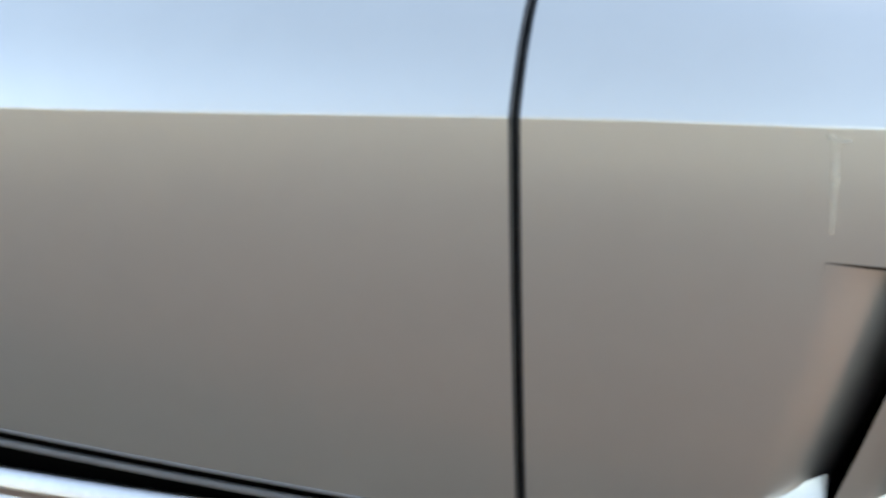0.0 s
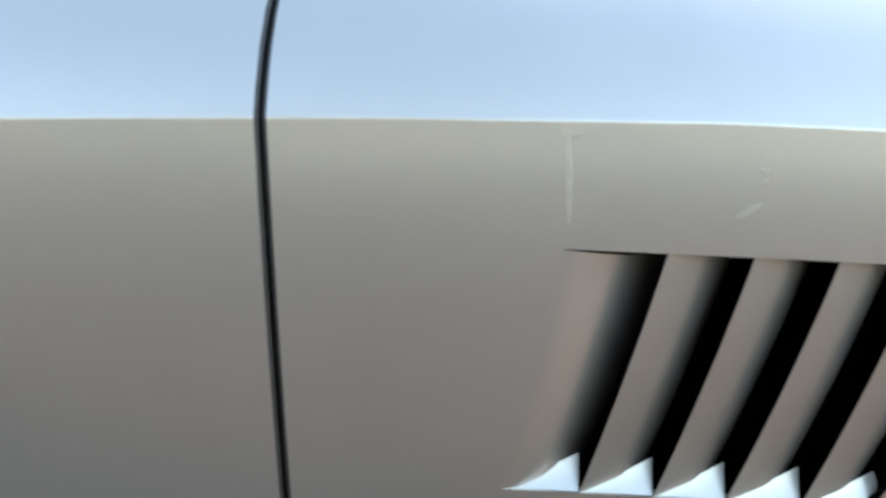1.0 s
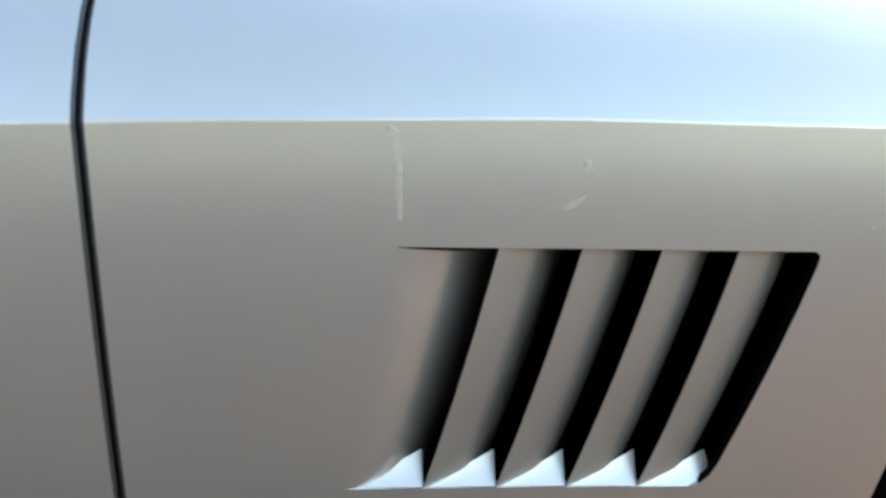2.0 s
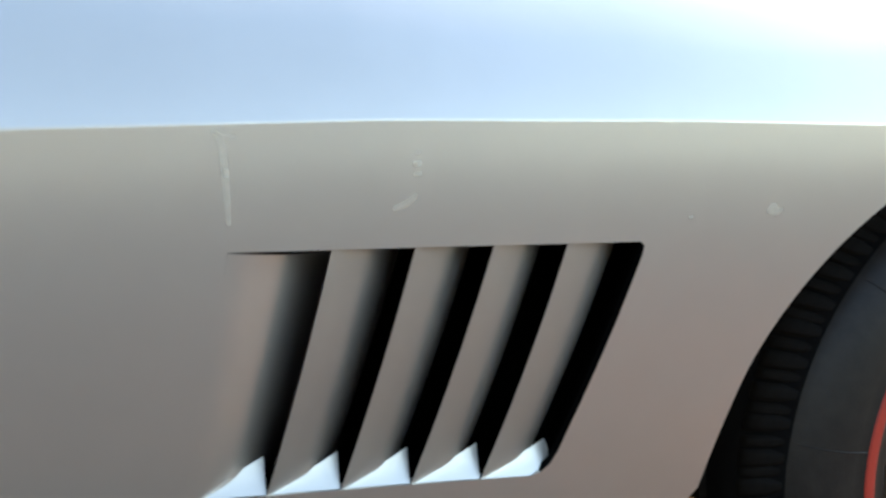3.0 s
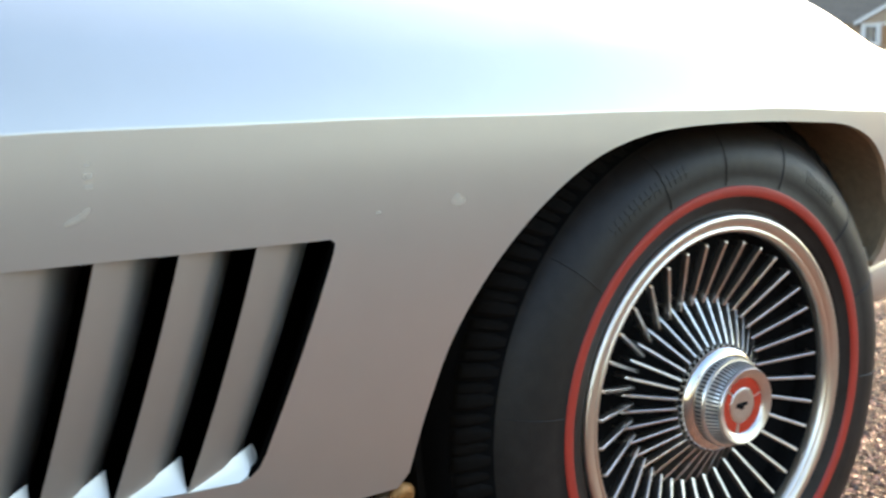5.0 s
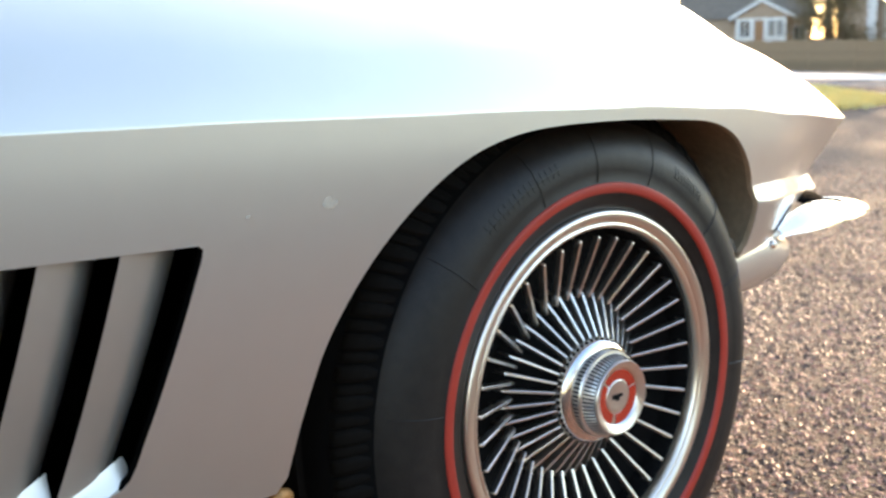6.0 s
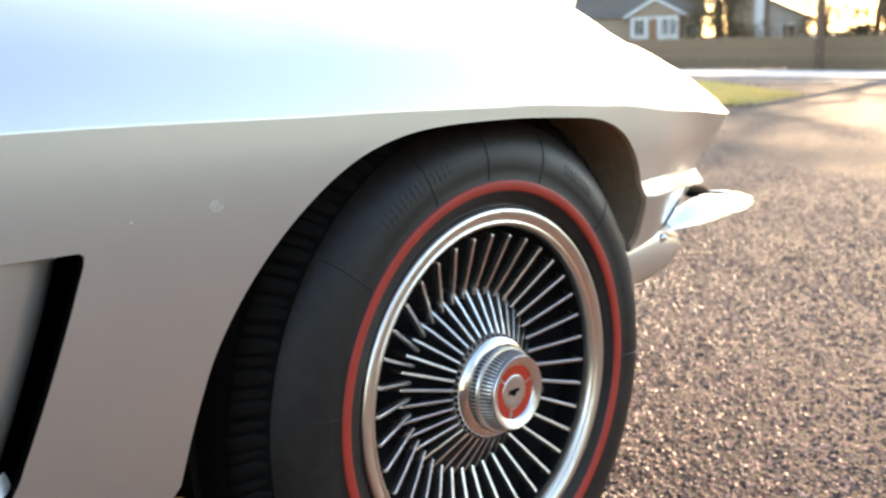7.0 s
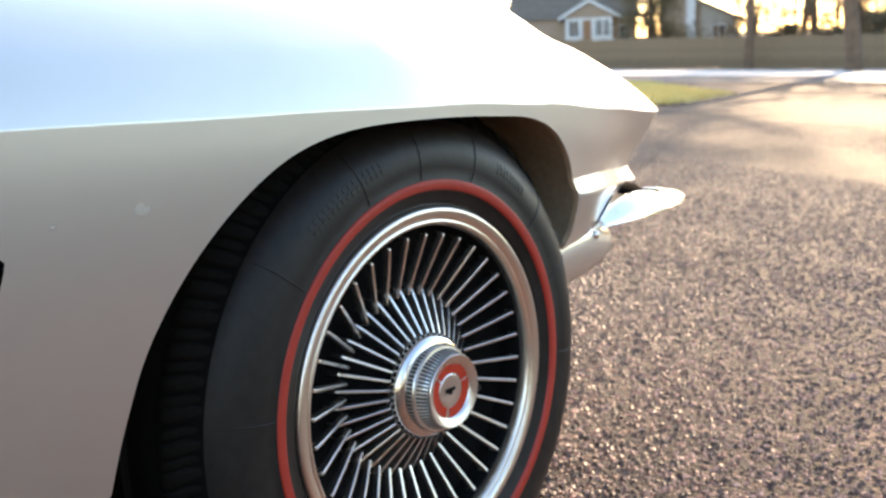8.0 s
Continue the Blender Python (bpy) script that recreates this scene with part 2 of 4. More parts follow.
    for f in me.polygons[plain:]:  # folded edges: near-black shade in the seams and the vent, dusty round the wheel
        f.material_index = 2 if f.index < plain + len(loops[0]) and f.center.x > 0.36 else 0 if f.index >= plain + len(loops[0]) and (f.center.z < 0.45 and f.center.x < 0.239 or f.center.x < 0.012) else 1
    return me


# ---- the car ----
BASE = Vector((WHEEL_X - AXLES / 2, MID, 0))
car = tagged(new("sports_car"), "silver-white classic two-seat sports car parked on the coarse asphalt drive", "car")
car.location = BASE


def car_part(name, me, mat, label=""):
    return link(name, me, mat, car, label, -BASE)


GAP = -0.1685
ARCH = [(0.387, 0.335), (0.390, 0.386), (0.397, 0.436), (0.413, 0.492), (0.446, 0.544), (0.492, 0.588), (0.548, 0.622), (0.605, 0.639), (0.672, 0.645), (0.775, 0.6432),
        (0.882, 0.636), (0.966, 0.627), (1.030, 0.607), (1.074, 0.575), (1.103, 0.538), (1.115, 0.500), (1.117, 0.46), (1.109, 0.420)]
arch_curve = [tuple(p) for p in spline(ARCH, 5)]


def fender_bottom(s):
    return 0.378 - 0.03 * (s + 0.16)


def door_bottom(s):
    return 0.402 + 0.085 * (-0.17 - s)


def gap_x(v):
    return GAP - 0.05 * min(0, v) + 0.03 * max(0, v) + 0.45 * max(0, v) * min(0.12, max(0, v))


CREASE_ROWS = (-0.0075, -0.0013, 0.0, 0.0013, 0.0075)


def gap_rows(bottom):
    rows = [float(v) for v in np.linspace(bottom, 0.34, 22) if abs(v) > 0.012]
    return sorted(rows + list(CREASE_ROWS))


border = [(gap_x(v) + 0.0036, v) for v in reversed(gap_rows(v_of(GAP, fender_bottom(GAP))))]
border += [(s, v_of(s, fender_bottom(s))) for s in np.linspace(-0.1, 0.38, 8)]
border += [(s, v_of(s, z)) for s, z in arch_curve if z > 0.366 and not (s > 1 and z < 0.452)]
border = [p for i, p in enumerate(border) if i == 0 or p != border[i - 1]]
border += [(s, v_of(s, 0.442 + 0.018 * ease(1.1, 1.42, s))) for s in np.linspace(1.10, S_END, 26)] + [(S_END, 0.0), (S_END, 0.32)]
border += [(s, 0.32) for s in np.linspace(2.1, 0, 20)]

# the vent: five slats lean forward behind a slanted opening
TOPX = (0.011, 0.075, 0.130, 0.185, 0.240, 0.301)
BOTX = (-0.018, 0.036, 0.087, 0.138, 0.192, 0.2475)


def vent_top(x):
    return 0.6015 - 0.0415 * (x - 0.011)


def vent_bot(x):
    return 0.4365 - 0.0885 * (x + 0.018)


vent = [(0.011, vent_top(0.011)), (0.10, vent_top(0.10)), (0.20, vent_top(0.20)), (0.297, vent_top(0.297)), (0.3005, 0.5865), (0.2995, 0.580),
        (0.256, 0.447), (0.2515, 0.432), (0.247, 0.422), (0.240, 0.4155), (0.232, 0.4135), (0.10, vent_bot(0.10)), (-0.018, vent_bot(-0.018))]
vent_hole = [(x, v_of(x, z)) for x, z in vent]

fender_lines = CREASE_ROWS
car_part("front_fender", panel("front_fender", border, [vent_hole], 0.012, fender_lines), PAINT, "glossy silver front fender with slanted vent and pointed nose")
car_part("front_fender", panel("front_fender_far", border, [vent_hole], 0.03, fender_lines, mirror=True), PAINT)

door_border = [(gap_x(v) - 0.0036, v) for v in gap_rows(v_of(GAP, door_bottom(GAP)))] + [(-1.12, 0.34), (-1.12, v_of(-1.12, door_bottom(-1.12)))]
door_border += [(s, v_of(s, door_bottom(s))) for s in np.linspace(-1.05, -0.2, 14)]
car_part("door", panel("door", door_border, (), 0.02, fender_lines), PAINT, "closed silver door with a sharp crease")
car_part("door", panel("door_far", door_border, (), 0.035, fender_lines, mirror=True), PAINT)

rear_arch = [(s - AXLES, z + 0.02) for s, z in arch_curve if z > 0.36]
rear_border = [(-1.126, 0.34), (-1.126, v_of(-1.126, 0.40))] + [(s, v_of(s, z)) for s, z in reversed([(2 * (WHEEL_X - AXLES) - a, b) for a, b in rear_arch])]
rear_border += [(s, v_of(s, 0.36)) for s in np.linspace(-2.15, TAIL, 8)] + [(TAIL, 0.0), (TAIL, 0.34)]
car_part("rear_quarter", panel("rear_quarter", rear_border, (), 0.035, fender_lines), PAINT)
car_part("rear_quarter", panel("rear_quarter_far", rear_border, (), 0.035, fender_lines, mirror=True), PAINT)

# hood, deck and tail close the body
cols = list(np.linspace(GAP, S_END, 40))
vs = []
for s in cols:
    a = skin(s, 0.317)
    for k in range(9):
        u = k / 8
        y = a.y + (2 * MID - 2 * a.y) * u
        vs.append((a.x, y, a.z - 0.003 + 0.05 * math.sin(math.pi * u) * ease(0.0, 0.5, abs(MID - a.y))))
car_part("hood", mesh_of("hood", vs, grid_faces(len(cols), 9)), PAINT)
cols = list(np.linspace(TAIL, GAP, 24))
vs = []
for s in cols:
    a = skin(s, 0.337)
    for k in range(9):
        u = k / 8
        vs.append((a.x, a.y + (2 * MID - 2 * a.y) * u, a.z - 0.003 + 0.02 * math.sin(math.pi * u)))
car_part("rear_deck", mesh_of("rear_deck", vs, grid_faces(len(cols), 9)), PAINT)
ring = [skin(TAIL, v) for v in (-0.3, -0.2, -0.1, 0, 0.08, 0.16, 0.25, 0.335)]
vs = [p for q in ring for p in ((q.x - 0.002, q.y, q.z), (q.x - 0.002, 2 * MID - q.y, q.z))]
car_part("tail_panel", mesh_of("tail_panel", vs, [(2 * i, 2 * i + 1, 2 * i + 3, 2 * i + 2) for i in range(len(ring) - 1)], False), PAINT)

# greenhouse
rings = []
for z, x0, x1, inset in ((0.79, -0.32, -2.05, 0.30), (1.0, -0.58, -1.90, 0.36), (1.17, -0.86, -1.62, 0.44), (1.20, -0.95, -1.5, 0.55)):
    rings.append([(x0 + (x1 - x0) * (0.5 - 0.5 * math.cos(math.pi * k / 12)), inset + 0.10 * abs(math.cos(math.pi * k / 12)) ** 6, z) for k in range(13)])
    rings[-1] += [(x, 2 * MID - y, zz) for x, y, zz in reversed(rings[-1])]
car_part("cabin_glass", mesh_of("cabin_glass", [p for q in rings[:3] for p in q], [(i * 26 + k, i * 26 + (k + 1) % 26, (i + 1) * 26 + (k + 1) % 26, (i + 1) * 26 + k) for i in range(2) for k in range(26)]), GLASS)
car_part("roof", mesh_of("roof", [p for q in rings[2:] for p in q], [(k, (k + 1) % 26, 26 + (k + 1) % 26, 26 + k) for k in range(26)] + [tuple(26 + k for k in range(26))]), PAINT)

# seams: dark rubber behind the door gap
vs = []
for v in np.linspace(v_of(GAP, 0.37), 0.33, 30):
    p = skin(gap_x(v), v) - skin_normal(gap_x(v), v) * 0.010
    vs += [(p.x - 0.012, p.y, p.z), (p.x + 0.012, p.y, p.z)]
car_part("door_seal", mesh_of("door_seal", vs, grid_faces(len(vs) // 2, 2)), SEAL, "dark rubber seal in the door gap")


# rolled hems along both sides of the door gap, darkened for its shade
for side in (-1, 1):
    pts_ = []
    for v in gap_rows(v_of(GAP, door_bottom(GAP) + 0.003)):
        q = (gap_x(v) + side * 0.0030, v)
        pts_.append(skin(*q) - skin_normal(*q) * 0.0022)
    car_part("door_hem", tube(pts_, 0.0018 if side < 0 else 0.0015, 10), SHADED_HEM)


for far in (False, True):
    pts_ = [skin(s, v_of(s, door_bottom(s) - 0.0005)) + Vector((0, 0.0012, 0)) for s in np.linspace(-1.115, GAP - 0.006, 30)]
    car_part("door_hem", tube([(p.x, 2 * MID - p.y if far else p.y, p.z) for p in pts_], 0.0022, 8), HEM)


# vent slats, shelf and box
def vent_line(i, u):
    """A point on the slanted line of slat i; u runs from the bottom to the top."""
    zb, zt = vent_bot(BOTX[i]) - 0.004, vent_top(TOPX[i]) + 0.006
    z = zb + (zt - zb) * u
    w = (z - vent_bot(BOTX[i])) / (vent_top(TOPX[i]) - vent_bot(BOTX[i]))
    x = BOTX[i] + (TOPX[i] - BOTX[i]) * w
    return Vector((x, skin(x, v_of(x, z)).y, z))


def slat_depth(i, w):
    """How far slat i has sunk behind the skin; w runs from its own edge to the edge of the next."""
    e = (w * w / 0.6 if w < 0.3 else w - 0.15) / 0.85 if i == 0 else w
    return 0.0180 * e + (0.066 if i else 0.048) * max(0, w - 0.46) ** 2


for i in range(5):
    vs, nu, nv = [], 40, 16
    for k in range(nu):
        w = k / (nu - 1) * 1.65
        for j in range(nv):
            a, b = vent_line(i, j / (nv - 1)), vent_line(i + 1, j / (nv - 1))
            p = a.lerp(b, w)
            p.x = min(p.x, 0.34)
            if i == 0:  # the slit opens slowly along the top
                drop = max(0, j / (nv - 1) - 0.9) * 10 * (0.0063 + 0.0055 * min(1, w))
                p.x, p.z = p.x - 0.176 * drop, p.z - drop
            p.y = a.y + (b.y - a.y) * w + slat_depth(i, w) + (0.0004 if i else 0.0)
            vs.append(p)
    outer = len(vs)
    vs += [p + Vector((0.0006, 0.0016, 0)) for p in vs]
    fs = grid_faces(nu, nv)
    half = len(fs)
    fs = [f[::-1] for f in fs] + [tuple(q + outer for q in f) for f in fs]
    fs += [(j, j + 1, outer + j + 1, outer + j) for j in range(nv - 1)]
    me = mesh_of("vent_slat", vs, fs)
    me.set_sharp_from_angle(angle=radians(40))
    me.materials.append(DULL_SHADED_PAINT if i else PAINT)
    me.materials.append(CAVITY_SHADE)
    for f in me.polygons[:2 * half]:  # near-black carries the shade deep inside and behind
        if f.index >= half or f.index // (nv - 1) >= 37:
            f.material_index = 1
    car_part("vent_slat", me, None)

# the floor of each opening: a steep painted ledge between two slats, cut off behind the next one
def vent_lip(x):
    z = vent_bot(x) - 0.001
    return Vector((x, skin(x, v_of(x, z)).y + 0.0004, z))


for i in range(5):
    a, b = vent_lip(BOTX[i]), vent_lip(min(BOTX[i + 1], 0.2385))
    top = vent_lip(BOTX[i + 1]) + Vector((0.0015, 0.0, 0.0244))
    top.y = skin(top.x, v_of(top.x, top.z)).y + 0.0190
    vs, n, m = [], 9, 7
    for k in range(n):
        u = k / (n - 1)
        for j in range(m):
            w = j / (m - 1)
            p = a.lerp(b, u).lerp(a.lerp(top, u), w)
            if i == 4:  # the last one rounds into the corner
                p.x += 0.0065 * math.sin(math.pi * w) * u ** 4
            p.y += 0.0010 * math.sin(math.pi * w) * u
            vs.append(p)
    car_part("vent_shelf", mesh_of("vent_shelf", vs, grid_faces(n, m)), PAINT)
# added near-black sheet that keeps bright reflections off the last slat
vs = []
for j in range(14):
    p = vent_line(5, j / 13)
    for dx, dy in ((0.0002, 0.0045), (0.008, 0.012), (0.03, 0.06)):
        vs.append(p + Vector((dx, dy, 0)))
car_part("vent_shade_sheet", mesh_of("vent_shade_sheet", vs, grid_faces(14, 3)), CAVITY_SHADE)
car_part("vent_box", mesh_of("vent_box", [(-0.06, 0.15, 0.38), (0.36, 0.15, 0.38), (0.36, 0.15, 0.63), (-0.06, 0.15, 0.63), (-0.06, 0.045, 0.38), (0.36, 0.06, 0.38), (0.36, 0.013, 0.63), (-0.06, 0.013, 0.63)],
                             [(0, 1, 2, 3), (0, 3, 7, 4), (1, 5, 6, 2), (3, 2, 6, 7), (0, 4, 5, 1)], False), CAVITY_SHADE, "near-black box for the shade behind the slats")


# faint pale reflections on the fender, painted as fixed marks
REFLECTION = material("pale_reflection", (0.96, 0.87, 0.70), 0.6, 0.0, var=0.1, scale=60)
sn = REFLECTION.node_tree
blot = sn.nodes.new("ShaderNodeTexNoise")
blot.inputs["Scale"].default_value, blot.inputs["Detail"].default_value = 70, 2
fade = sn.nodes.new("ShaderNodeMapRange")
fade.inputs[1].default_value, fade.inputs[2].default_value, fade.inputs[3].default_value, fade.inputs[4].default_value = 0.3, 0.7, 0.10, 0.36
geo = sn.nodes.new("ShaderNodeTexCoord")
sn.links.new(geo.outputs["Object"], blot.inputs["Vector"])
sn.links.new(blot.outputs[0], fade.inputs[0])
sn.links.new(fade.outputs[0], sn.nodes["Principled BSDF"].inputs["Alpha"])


def reflection_mark(points, width):
    """A thin pale reflection painted along (x, z) points on the skin."""
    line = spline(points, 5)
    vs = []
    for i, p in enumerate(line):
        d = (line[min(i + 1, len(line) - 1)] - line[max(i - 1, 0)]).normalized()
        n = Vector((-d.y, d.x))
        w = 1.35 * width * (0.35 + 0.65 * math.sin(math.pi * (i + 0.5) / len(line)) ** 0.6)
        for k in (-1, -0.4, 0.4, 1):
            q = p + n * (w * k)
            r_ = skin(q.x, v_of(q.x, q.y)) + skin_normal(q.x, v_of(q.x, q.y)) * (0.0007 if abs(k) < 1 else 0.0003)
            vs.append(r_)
    car_part("reflection_mark", mesh_of("reflection_mark", vs, grid_faces(len(line), 4)), REFLECTION, "faint pale reflection painted on the fender")


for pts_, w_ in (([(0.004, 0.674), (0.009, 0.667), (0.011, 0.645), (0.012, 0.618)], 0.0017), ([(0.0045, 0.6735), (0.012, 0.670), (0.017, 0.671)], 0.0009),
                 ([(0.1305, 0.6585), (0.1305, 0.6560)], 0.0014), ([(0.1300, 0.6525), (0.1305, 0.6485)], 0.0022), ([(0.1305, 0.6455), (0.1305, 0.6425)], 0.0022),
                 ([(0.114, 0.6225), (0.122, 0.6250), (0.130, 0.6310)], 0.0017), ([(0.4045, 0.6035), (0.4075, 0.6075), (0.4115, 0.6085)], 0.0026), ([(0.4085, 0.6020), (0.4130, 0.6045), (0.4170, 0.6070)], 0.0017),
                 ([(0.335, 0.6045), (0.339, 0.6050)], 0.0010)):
    reflection_mark(pts_, w_)

# wheel houses
def wheelhouse(curve, mirror, dx=0.0):
    vs = []
    for s, z in curve:
        q = skin(s, min(0, v_of(s, z)))
        nx, nz = s - (WHEEL_X + dx) + 0.0, z - 0.40
        ll = math.hypot(nx, nz)
        m = skin_normal(s, min(-0.003, v_of(s, z)))
        e = q - m * 0.0055
        vs.append(tuple(e))
        for o, g in ((0.022, 0.010), (0.12, 0.03), (0.48, 0.03)):
            vs.append((e.x + nx / ll * g, e.y + o, e.z + nz / ll * g))
    n = len(curve)
    fs = grid_faces(n, 4) + [tuple(4 * i + 3 for i in range(n))]
    if mirror:
        vs = [(x, 2 * MID - y, z) for x, y, z in vs]
    return mesh_of("wheelhouse", vs, fs)


for dx, curve in ((0.0, [(0.40, 0.20)] + arch_curve + [(1.09, 0.2)]), (-AXLES, [(-1.27, 0.2)] + list(reversed([(2 * (WHEEL_X - AXLES) - a, b) for a, b in rear_arch])) + [(-2.1, 0.2)])):
    for far in (False, True):
        car_part("wheelhouse", wheelhouse(curve, far, dx), LINER)

# sill: a bright strip in the dark step below the door, and a ribbed moulding
for far in (False, True):
    def side_pt(x, z, o=0.0):
        y = skin(x, v_of(x, z)).y + o
        return (x, 2 * MID - y if far else y, z)
    xs = list(np.linspace(-1.12, 0.383, 40))
    # near-black sheet that holds the shade of the step
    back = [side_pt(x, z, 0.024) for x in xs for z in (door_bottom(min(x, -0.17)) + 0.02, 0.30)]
    car_part("sill_shade_sheet", mesh_of("sill_shade_sheet", back, grid_faces(40, 2)), CAVITY_SHADE)
    car_part("sill_strip", tube([side_pt(x, door_bottom(x) - 0.0165, 0.008) for x in np.linspace(-1.12, -0.16, 30)], 0.0032, 8), HEM, "thin grey strip below the door")
    prof = [(0.008, -0.002), (0.002, -0.001), (-0.004, -0.006)]
    for k in range(7):
        prof += [(-0.006, -0.012 - 0.016 * k), (-0.001, -0.0165 - 0.016 * k), (-0.001, -0.0215 - 0.016 * k), (-0.006, -0.026 - 0.016 * k)]
    vs = []
    for x in xs:
        zt = 0.382 - 0.0335 * (x + 0.16) - 0.010 * ease(-0.14, 0.05, x)
        b = side_pt(x, zt)
        for o, dz in prof:
            vs.append((x, b[1] + (-o if far else o) + (-0.004 if far else 0.004), zt + dz))
    me = mesh_of("rocker_moulding", vs, grid_faces(40, len(prof)))
    me.set_sharp_from_angle(angle=radians(40))
    car_part("rocker_moulding", me, ALLOY, "ribbed bright metal rocker moulding")
car_part("floor_pan", box((TAIL + 0.3, 0.22, 0.19), (1.15, 1.54, 0.23), 0.01), BLACK)

# golden sunlight on the sill's end, put into the colour of an added piece
AMBER = material("sunlit_amber", (0.48, 0.22, 0.07), 0.5, 0.4, var=0.4, scale=60)
car_part("sill_end_glow", tube([(0.377, 0.060, 0.352), (0.385, 0.062, 0.357), (0.394, 0.066, 0.352), (0.400, 0.072, 0.342)], [0.005, 0.008, 0.008, 0.005], 10), AMBER, "small added piece in the gold of sunlight on the sill's end")

# front valance and bumpers
for far in (False, True):
    plan = spline([(1.09, 0.072), (1.20, 0.088), (1.315, 0.114), (1.372, 0.17), (1.40, 0.30), (1.43, 0.55), (1.45, 0.88)], 5)
    vs = []
    for p in plan:
        n = (Vector((1.0, 0.88)) - p).normalized()
        f_ = 1 - 0.36 * ease(1.22, 1.335, p.x)  # the ends round off like a bullet
        for o, z in ((0.06, 0.052), (0.034, 0.050), (0.014, 0.042), (0.003, 0.026), (0.0, 0.008), (0.003, -0.012), (0.012, -0.030), (0.030, -0.044), (0.055, -0.052), (0.09, -0.058), (0.2, -0.064)):
            z = 0.418 - 0.011 * ease(1.18, 1.31, p.x) + z * f_
            q = p + n * o
            vs.append((q.x, 2 * MID - q.y if far else q.y, z))
    car_part("front_valance", mesh_of("front_valance", vs, grid_faces(len(plan), 11)), PAINT, "silver rounded valance below the bumper")
    plan = spline([(1.268, 0.0985), (1.33, 0.088), (1.39, 0.085), (1.48, 0.090), (1.57, 0.114), (1.637, 0.18), (1.664, 0.30), (1.672, 0.42), (1.675, 0.52)], 10)
    blade = ((0.0, 0.0), (0.0015, 0.20), (0.005, 0.42), (0.011, 0.64), (0.020, 0.84), (0.030, 0.97), (0.037, 1.0), (0.043, 0.93), (0.045, 0.6), (0.040, 0.1), (0.024, -0.10), (0.008, -0.10))
    vs, nb, nk = [], len(plan), len(blade)
    for i, p in enumerate(plan):
        u = i / (nb - 1)
        n = (Vector((1.0, 0.88)) - p).normalized()
        grow = 0.36 + 0.64 * ease(1.25, 1.40, p.x)  # the blade starts low and narrow and widens forward
        tall = 0.034 * grow * (1 - 0.62 * ease(1.40, 1.57, p.x)) * (0.3 + 0.7 * ease(1.0, 0.85, u))
        for o, h in blade:
            q = p + n * (o * (0.4 + 0.6 * grow))
            vs.append((q.x, 2 * MID - q.y if far else q.y, 0.443 - 0.020 * ease(0.5, 0.8, u) + tall * h))
    fs = [(i * nk + k, i * nk + (k + 1) % nk, (i + 1) * nk + (k + 1) % nk, (i + 1) * nk + k) for i in range(nb - 1) for k in range(nk)] + [tuple(range(nk)), tuple((nb - 1) * nk + k for k in range(nk))]
    me = mesh_of("front_bumper", vs, fs)
    me.set_sharp_from_angle(angle=radians(60))
    me.materials.append(CHROME)
    me.materials.append(BLACK)
    for f in me.polygons[:(nb - 1) * nk]:  # the hidden back is not plated
        if f.index % nk in (7, 8, 9, 10):
            f.material_index = 1
    car_part("front_bumper", me, CHROME, "chrome front bumper blade wrapped round the corner")
    vs = []
    for i in range(13):  # shade between the fender's edge and the end of the blade, as a near-black patch
        u = i / 12
        s_, z_, w_ = 1.230 + 0.070 * u, 0.4545 + 0.030 * u, 0.0002 + 0.0095 * math.sin(math.pi * u) ** 0.6
        for dz, out_ in ((-1.0, 0.0004), (-0.5, 0.0012), (0.5, 0.0012), (1.0, 0.0004)):
            v_ = v_of(s_, z_ + w_ * dz)
            q = skin(s_, v_) + skin_normal(s_, v_) * out_
            vs.append((q.x, 2 * MID - q.y if far else q.y, q.z))
    car_part("bumper_gap_shade", mesh_of("bumper_gap_shade", vs, grid_faces(13, 4)), CAVITY_SHADE, "near-black patch for the shade behind the bumper's end")
    y = 2 * MID - 0.128 if far else 0.128
    yb = y + (0.002 if far else -0.002)
    for bx, by, bz, mat_ in ((1.195, 0.094, 0.456, CHROME), (1.232, 0.096, 0.437, CHROME)):
        car_part("valance_bolt", tube([(bx, 2 * MID - q if far else q, bz) for q in (by + 0.012, by - 0.003, by - 0.006)], [0.006, 0.006, 0.003], 10), mat_)
    car_part("bumper_bolt", tube([(1.352, yb, 0.455), (1.352, yb, 0.478), (1.352, yb, 0.484)], [0.008, 0.008, 0.005], 10), CHROME)
    # the dark opening's shade is a near-black patch laid on the bumper
    vs = [(1.402 + 0.032 * rr * math.cos(a), y + 0.006 + 0.014 * rr * math.sin(a), 0.4840 + (-0.007 if far else 0.007) * rr * math.sin(a) - 0.003 * rr ** 4) for rr in (0.05, 0.5, 0.8, 1.0, 1.15) for a in np.linspace(0, 2 * math.pi, 25)[:24]]
    car_part("bumper_slot_patch", mesh_of("bumper_slot_patch", vs, [(i * 24 + k, i * 24 + (k + 1) % 24, i * 24 + 24 + (k + 1) % 24, i * 24 + 24 + k) for i in range(4) for k in range(24)] + [tuple(range(24))]), CAVITY_SHADE, "near-black patch for the dark opening on top of the bumper")
    car_part("bumper_bracket", box((1.37, min(y, 2 * MID - y if far else y) , 0.43), (1.50, y + (-0.22 if far else 0.22), 0.442)) if not far else box((1.37, y - 0.22, 0.43), (1.50, y, 0.442)), BLACK)


